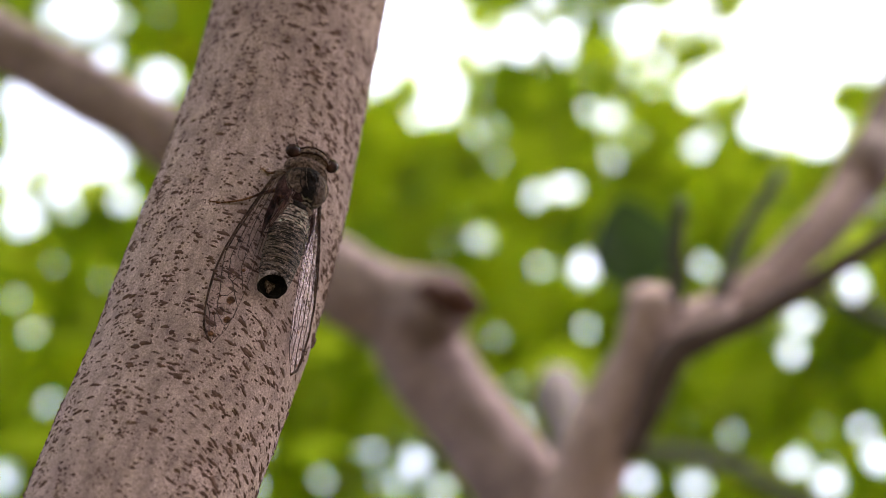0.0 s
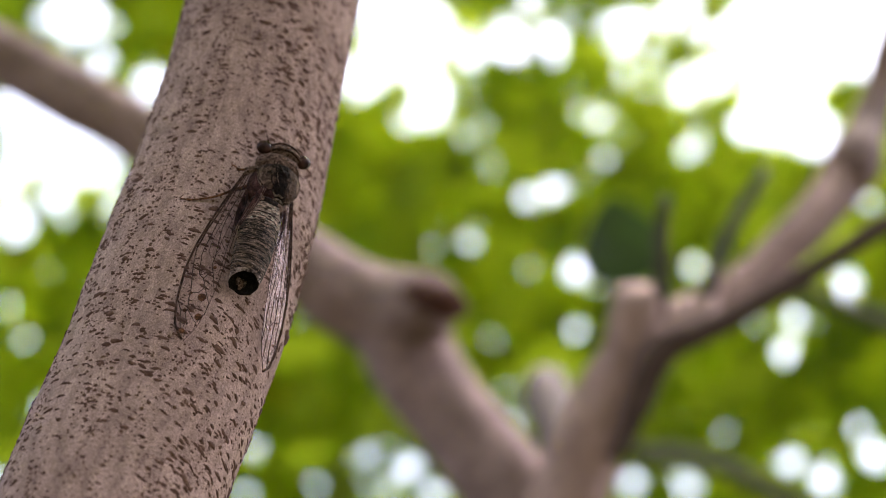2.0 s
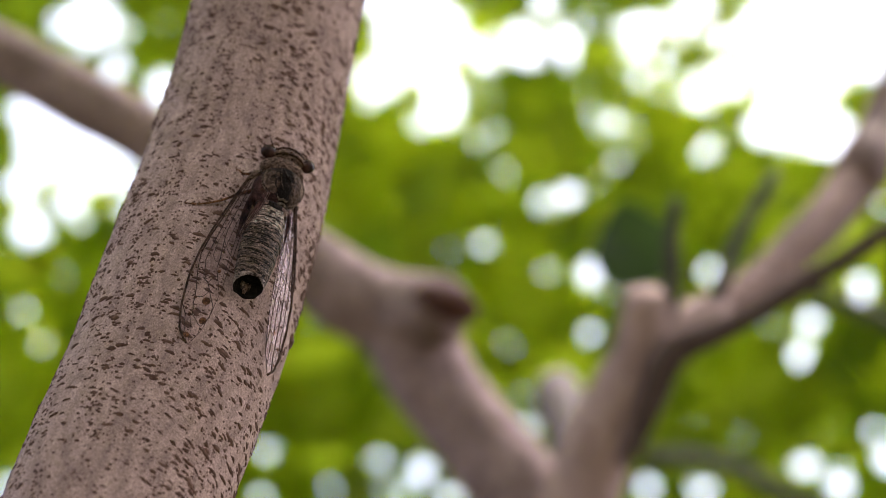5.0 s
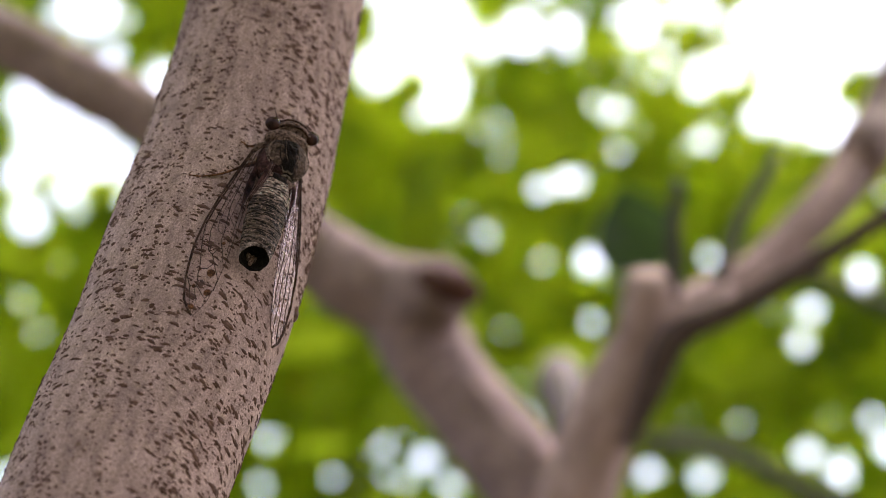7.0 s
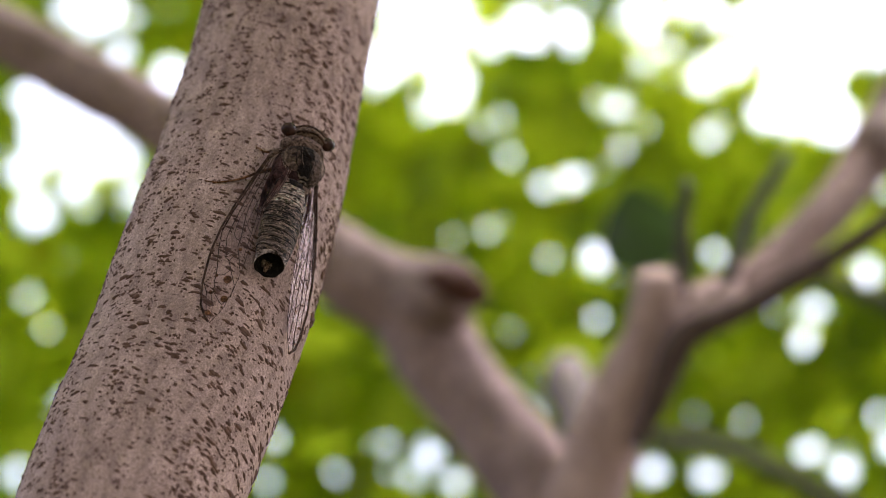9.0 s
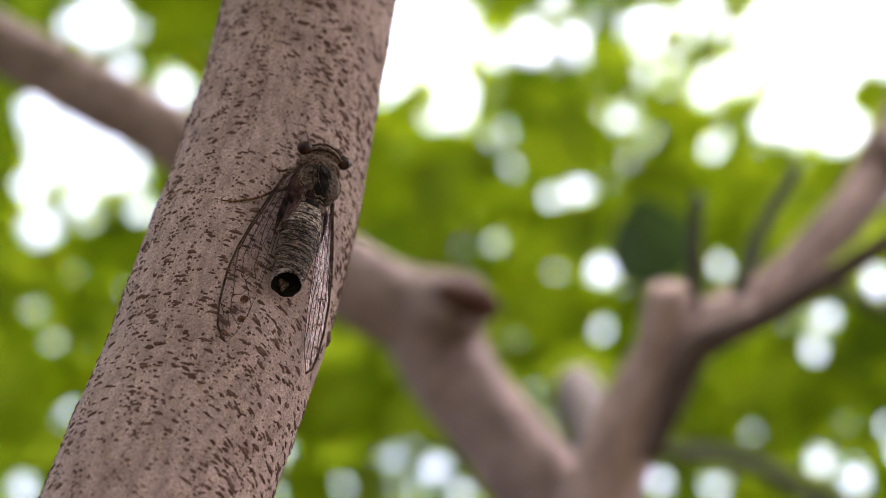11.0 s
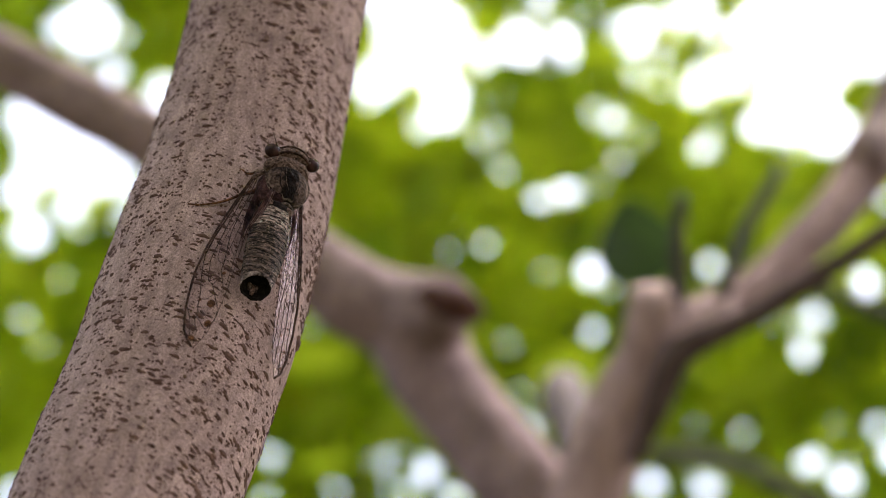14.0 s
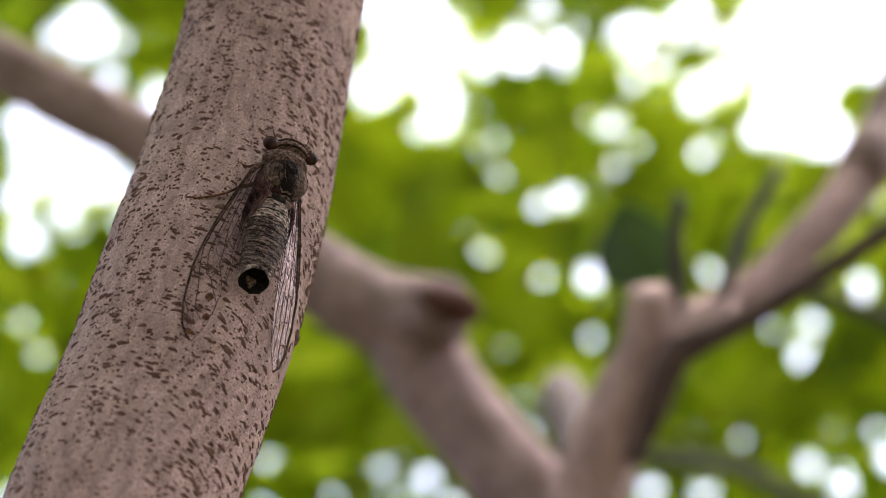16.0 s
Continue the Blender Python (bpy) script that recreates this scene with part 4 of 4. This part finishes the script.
def forewing(side):
    ys = np.linspace(1.4, -33.9, 60)
    oy, iy = np.array(OUTER)[::-1], np.array(INNER)[::-1]
    verts, faces, cols = [], [], 10
    for y in ys:
        xo, xi = np.interp(y, oy[:, 0], oy[:, 1]), np.interp(y, iy[:, 0], iy[:, 1])
        for k in range(cols + 1):
            x = xi + (xo - xi) * k / cols
            verts.append((side * x * MM, y * MM, roof(x, y, side) * MM))
    for i in range(len(ys) - 1):
        for k in range(cols):
            q = i * (cols + 1) + k
            faces.append((q, q + 1, q + cols + 2, q + cols + 1))
    wing = part("forewing", (verts, [], faces), MEMBRANE, cicada, "clear membranous wing with dark veins")
    wing.visible_shadow = False
    for r, line in VEINS_OPEN if side < 0 else VEINS:
        fine = []
        for (xa, ya), (xb, yb) in zip(line, line[1:]):
            for t in (0, 0.5):
                fine.append((xa + (xb - xa) * t, ya + (yb - ya) * t))
        fine.append(line[-1])
        part("vein", ridge([(side * x, y, roof(x, y, side) + 0.03) for x, y in fine], r if r > 0.15 else 0.75 * r, sides=6), VEIN, wing)
    for x, y, r in SPOTS_OPEN if side < 0 else SPOTS:
        bm = dome((0, 0, 0), (r * 0.5, r * 0.62, 0.06), segs=14, rings=6)
        for v in bm.verts:
            v.co += Vector((side * x, y, 0)) * MM
            v.co.z += roof(abs(v.co.x / MM), v.co.y / MM, side) * MM
        part("wing_spot", bm, LEG, wing)
    if side > 0:
        # the wing that stands on edge shows its net of fine cells
        rng = np.random.default_rng(4)
        net = bmesh.new()
        for k in range(9):
            f = (k + 0.7) / 9.6
            line = []
            for i in range(34):
                y = -2.0 - 0.92 * i
                xo, xi = np.interp(y, oy[:, 0], oy[:, 1]), np.interp(y, iy[:, 0], iy[:, 1])
                x = xi + (xo - xi) * (f + rng.normal(0, 0.018) + 0.05 * (-1) ** (i + k))
                line.append((x, y, roof(x, y, side) + 0.05))
            ridge(line, 0.033, net, 5)
        part("vein_net", net, NET, wing)
    part("wing_hinge", ridge([(side * 3.4, 1.6, 4.3), (side * 4.3, 1.3, 3.4), (side * 4.8, 0.2, 2.7)], [0.5, 0.55, 0.4]), CUTICLE, wing)
    return wing


HIND = (((3.6, -3), (4.6, -8), (5.4, -13), (5.8, -16)), ((4.2, -3), (5.7, -8), (6.8, -13), (7.0, -16)), ((5.4, -8), (4.7, -9)), ((7.0, -16), (6.4, -17.2), (5.6, -16)))


def hindwing(side):
    """The smaller wing folded under the forewing."""
    verts, faces = [], []
    for i in range(25):
        t = i / 24
        y = -2.5 - 15.0 * t
        xi, xo = 3.2 + 2.4 * t, 3.6 + 3.8 * math.sin(1.75 * t) ** 0.8 - 1.2 * max(0, t - 0.85) / 0.15
        for k in range(7):
            x = xi + (xo - xi) * k / 6
            verts.append((side * x * MM, y * MM, (roof(x, y, side) - 0.55) * MM))
    for i in range(24):
        for k in range(6):
            q = i * 7 + k
            faces.append((q, q + 1, q + 8, q + 7))
    wing = part("hindwing", (verts, [], faces), MEMBRANE, cicada, "clear hind wing folded beneath")
    wing.visible_shadow = False
    flap = []
    for t in np.linspace(0, 1, 7):
        flap.append((side * (3.5 + 0.9 * t), -2.2 - 9.5 * t, roof(3.5 + 0.9 * t, -2.2 - 9.5 * t, side) - 0.45))
    part("wing_base", ridge(flap, [0.3, 0.8, 0.95, 0.9, 0.75, 0.5, 0.15], flat=0.3), MAROON, wing, "dark maroon leathery base")
    if side < 0:
        fold = [(-2.3, -2.6, 6.35), (-2.6, -4.2, 6.3), (-2.9, -5.8, 6.0), (-3.3, -7.4, 5.5), (-3.7, -9.0, 4.8), (-4.2, -10.6, 4.0)]
        part("wing_fold", ridge(fold, [0.35, 0.7, 0.8, 0.75, 0.6, 0.2], flat=0.5), MAROON, wing, "dark folded wing base")
        for k in range(4):
            part("vein", ridge([(x - 0.35 * k + 0.5, y - 0.3 * k, z + 0.45 - 0.12 * k) for x, y, z in fold], 0.07, sides=6), NET, wing)
    for line in HIND:
        part("vein", ridge([(side * x, y, roof(x, y, side) - 0.52) for x, y in line], 0.05, sides=6), VEIN, wing)


for side in (-1, 1):
    forewing(side)
    hindwing(side)

# legs gripping the bark
for pts in (((-2.6, -0.6, 1.6), (-5.4, -2.6, 1.1), (-8.2, -4.6, -0.9), (-11.0, -5.7, -2.8)),
            ((-2.4, 3.2, 1.8), (-4.4, 2.2, 1.2), (-5.2, 2.3, 0.2), (-5.9, 3.0, -0.4)),
            ((2.6, -0.6, 1.6), (5.0, -1.9, 1.0), (6.6, -3.2, -0.4), (8.3, -4.2, -1.7)),
            ((2.4, 3.2, 1.8), (4.6, 3.0, 1.0), (6.0, 3.4, -0.4), (7.2, 4.0, -1.3))):
    leg = part("leg", ridge([pts[0], pts[1]], [0.5, 0.34]), LEG, cicada, "thin brown jointed leg")
    part("tibia", ridge(pts[1:], [0.26, 0.22, 0.16], sides=7), LEG, leg)
    x, y, z = pts[-1]
    side = -1 if x < 0 else 1
    k = 1.0 if x < -9 else 0.25 if x < 0 else 0.6
    part("tarsus", ridge([(x, y, z), (x + side * 1.2 * k, y + 0.1, z - 1.2 * k), (x + side * 1.9 * k, y + 0.35, z - 1.9 * k), (x + side * 1.5 * k, y + 0.9, z - 1.3 * k)], [0.16, 0.15, 0.11, 0.06], sides=6), LEG, leg)



def motions():
    """The abdomen's beat as the insect sings, and the leaves stirring in light air."""
    beat = ((0.0, 0), (0.3, 1), (0.55, 11), (0.8, 1), (1.0, 0), (1.3, 2), (1.5, 11), (1.7, 2), (2.0, 0), (2.3, 3), (2.5, 13), (2.8, 1), (3.0, 0), (3.3, 3), (3.5, 14),
            (3.75, 1), (4.0, 0), (4.3, 2), (4.5, 11), (4.75, 1), (5.0, 0), (5.3, 2), (5.5, 11), (5.75, 1), (6.0, 2), (6.2, 6), (6.5, 0), (7.0, 4), (7.5, 2), (7.8, 4),
            (8.0, 11), (8.2, 1), (8.5, 0), (8.75, 8), (9.0, 0), (9.5, 0), (9.75, 6), (10.0, 0), (10.5, 8), (10.8, 1), (11.3, 1), (11.55, 6), (11.8, 10), (12.0, 0),
            (12.25, 9), (12.5, 0), (12.75, 12), (13.0, 0), (13.5, 5), (14.0, 6), (15.0, 6), (16.0, 5))
    rows = []
    for t, k in beat:
        rows.append((t, pose(0.0, (ABDOMEN_BASE[1] - 0.035 * k) * MM, ABDOMEN_BASE[2] * MM, -0.55 * k, 0, -2.6)))
    walk(abdomen, rows)
    rng = np.random.default_rng(11)
    for ob in sprays:
        base = ob.location.copy()
        phase, pace = rng.uniform(0, 6.28), rng.uniform(1.6, 2.6)
        stir = []
        for k in range(33):
            t = k * 0.5
            sway = math.sin(pace * t + phase)
            stir.append((t, Matrix.LocRotScale(base + Vector((0.004 * sway, 0, 0.003 * math.sin(0.7 * pace * t + 2 * phase))),
                                               Euler((0.004 * sway, 0.003 * math.sin(1.3 * pace * t), 0.003 * sway)), None)))
        walk(ob, stir)


motions()
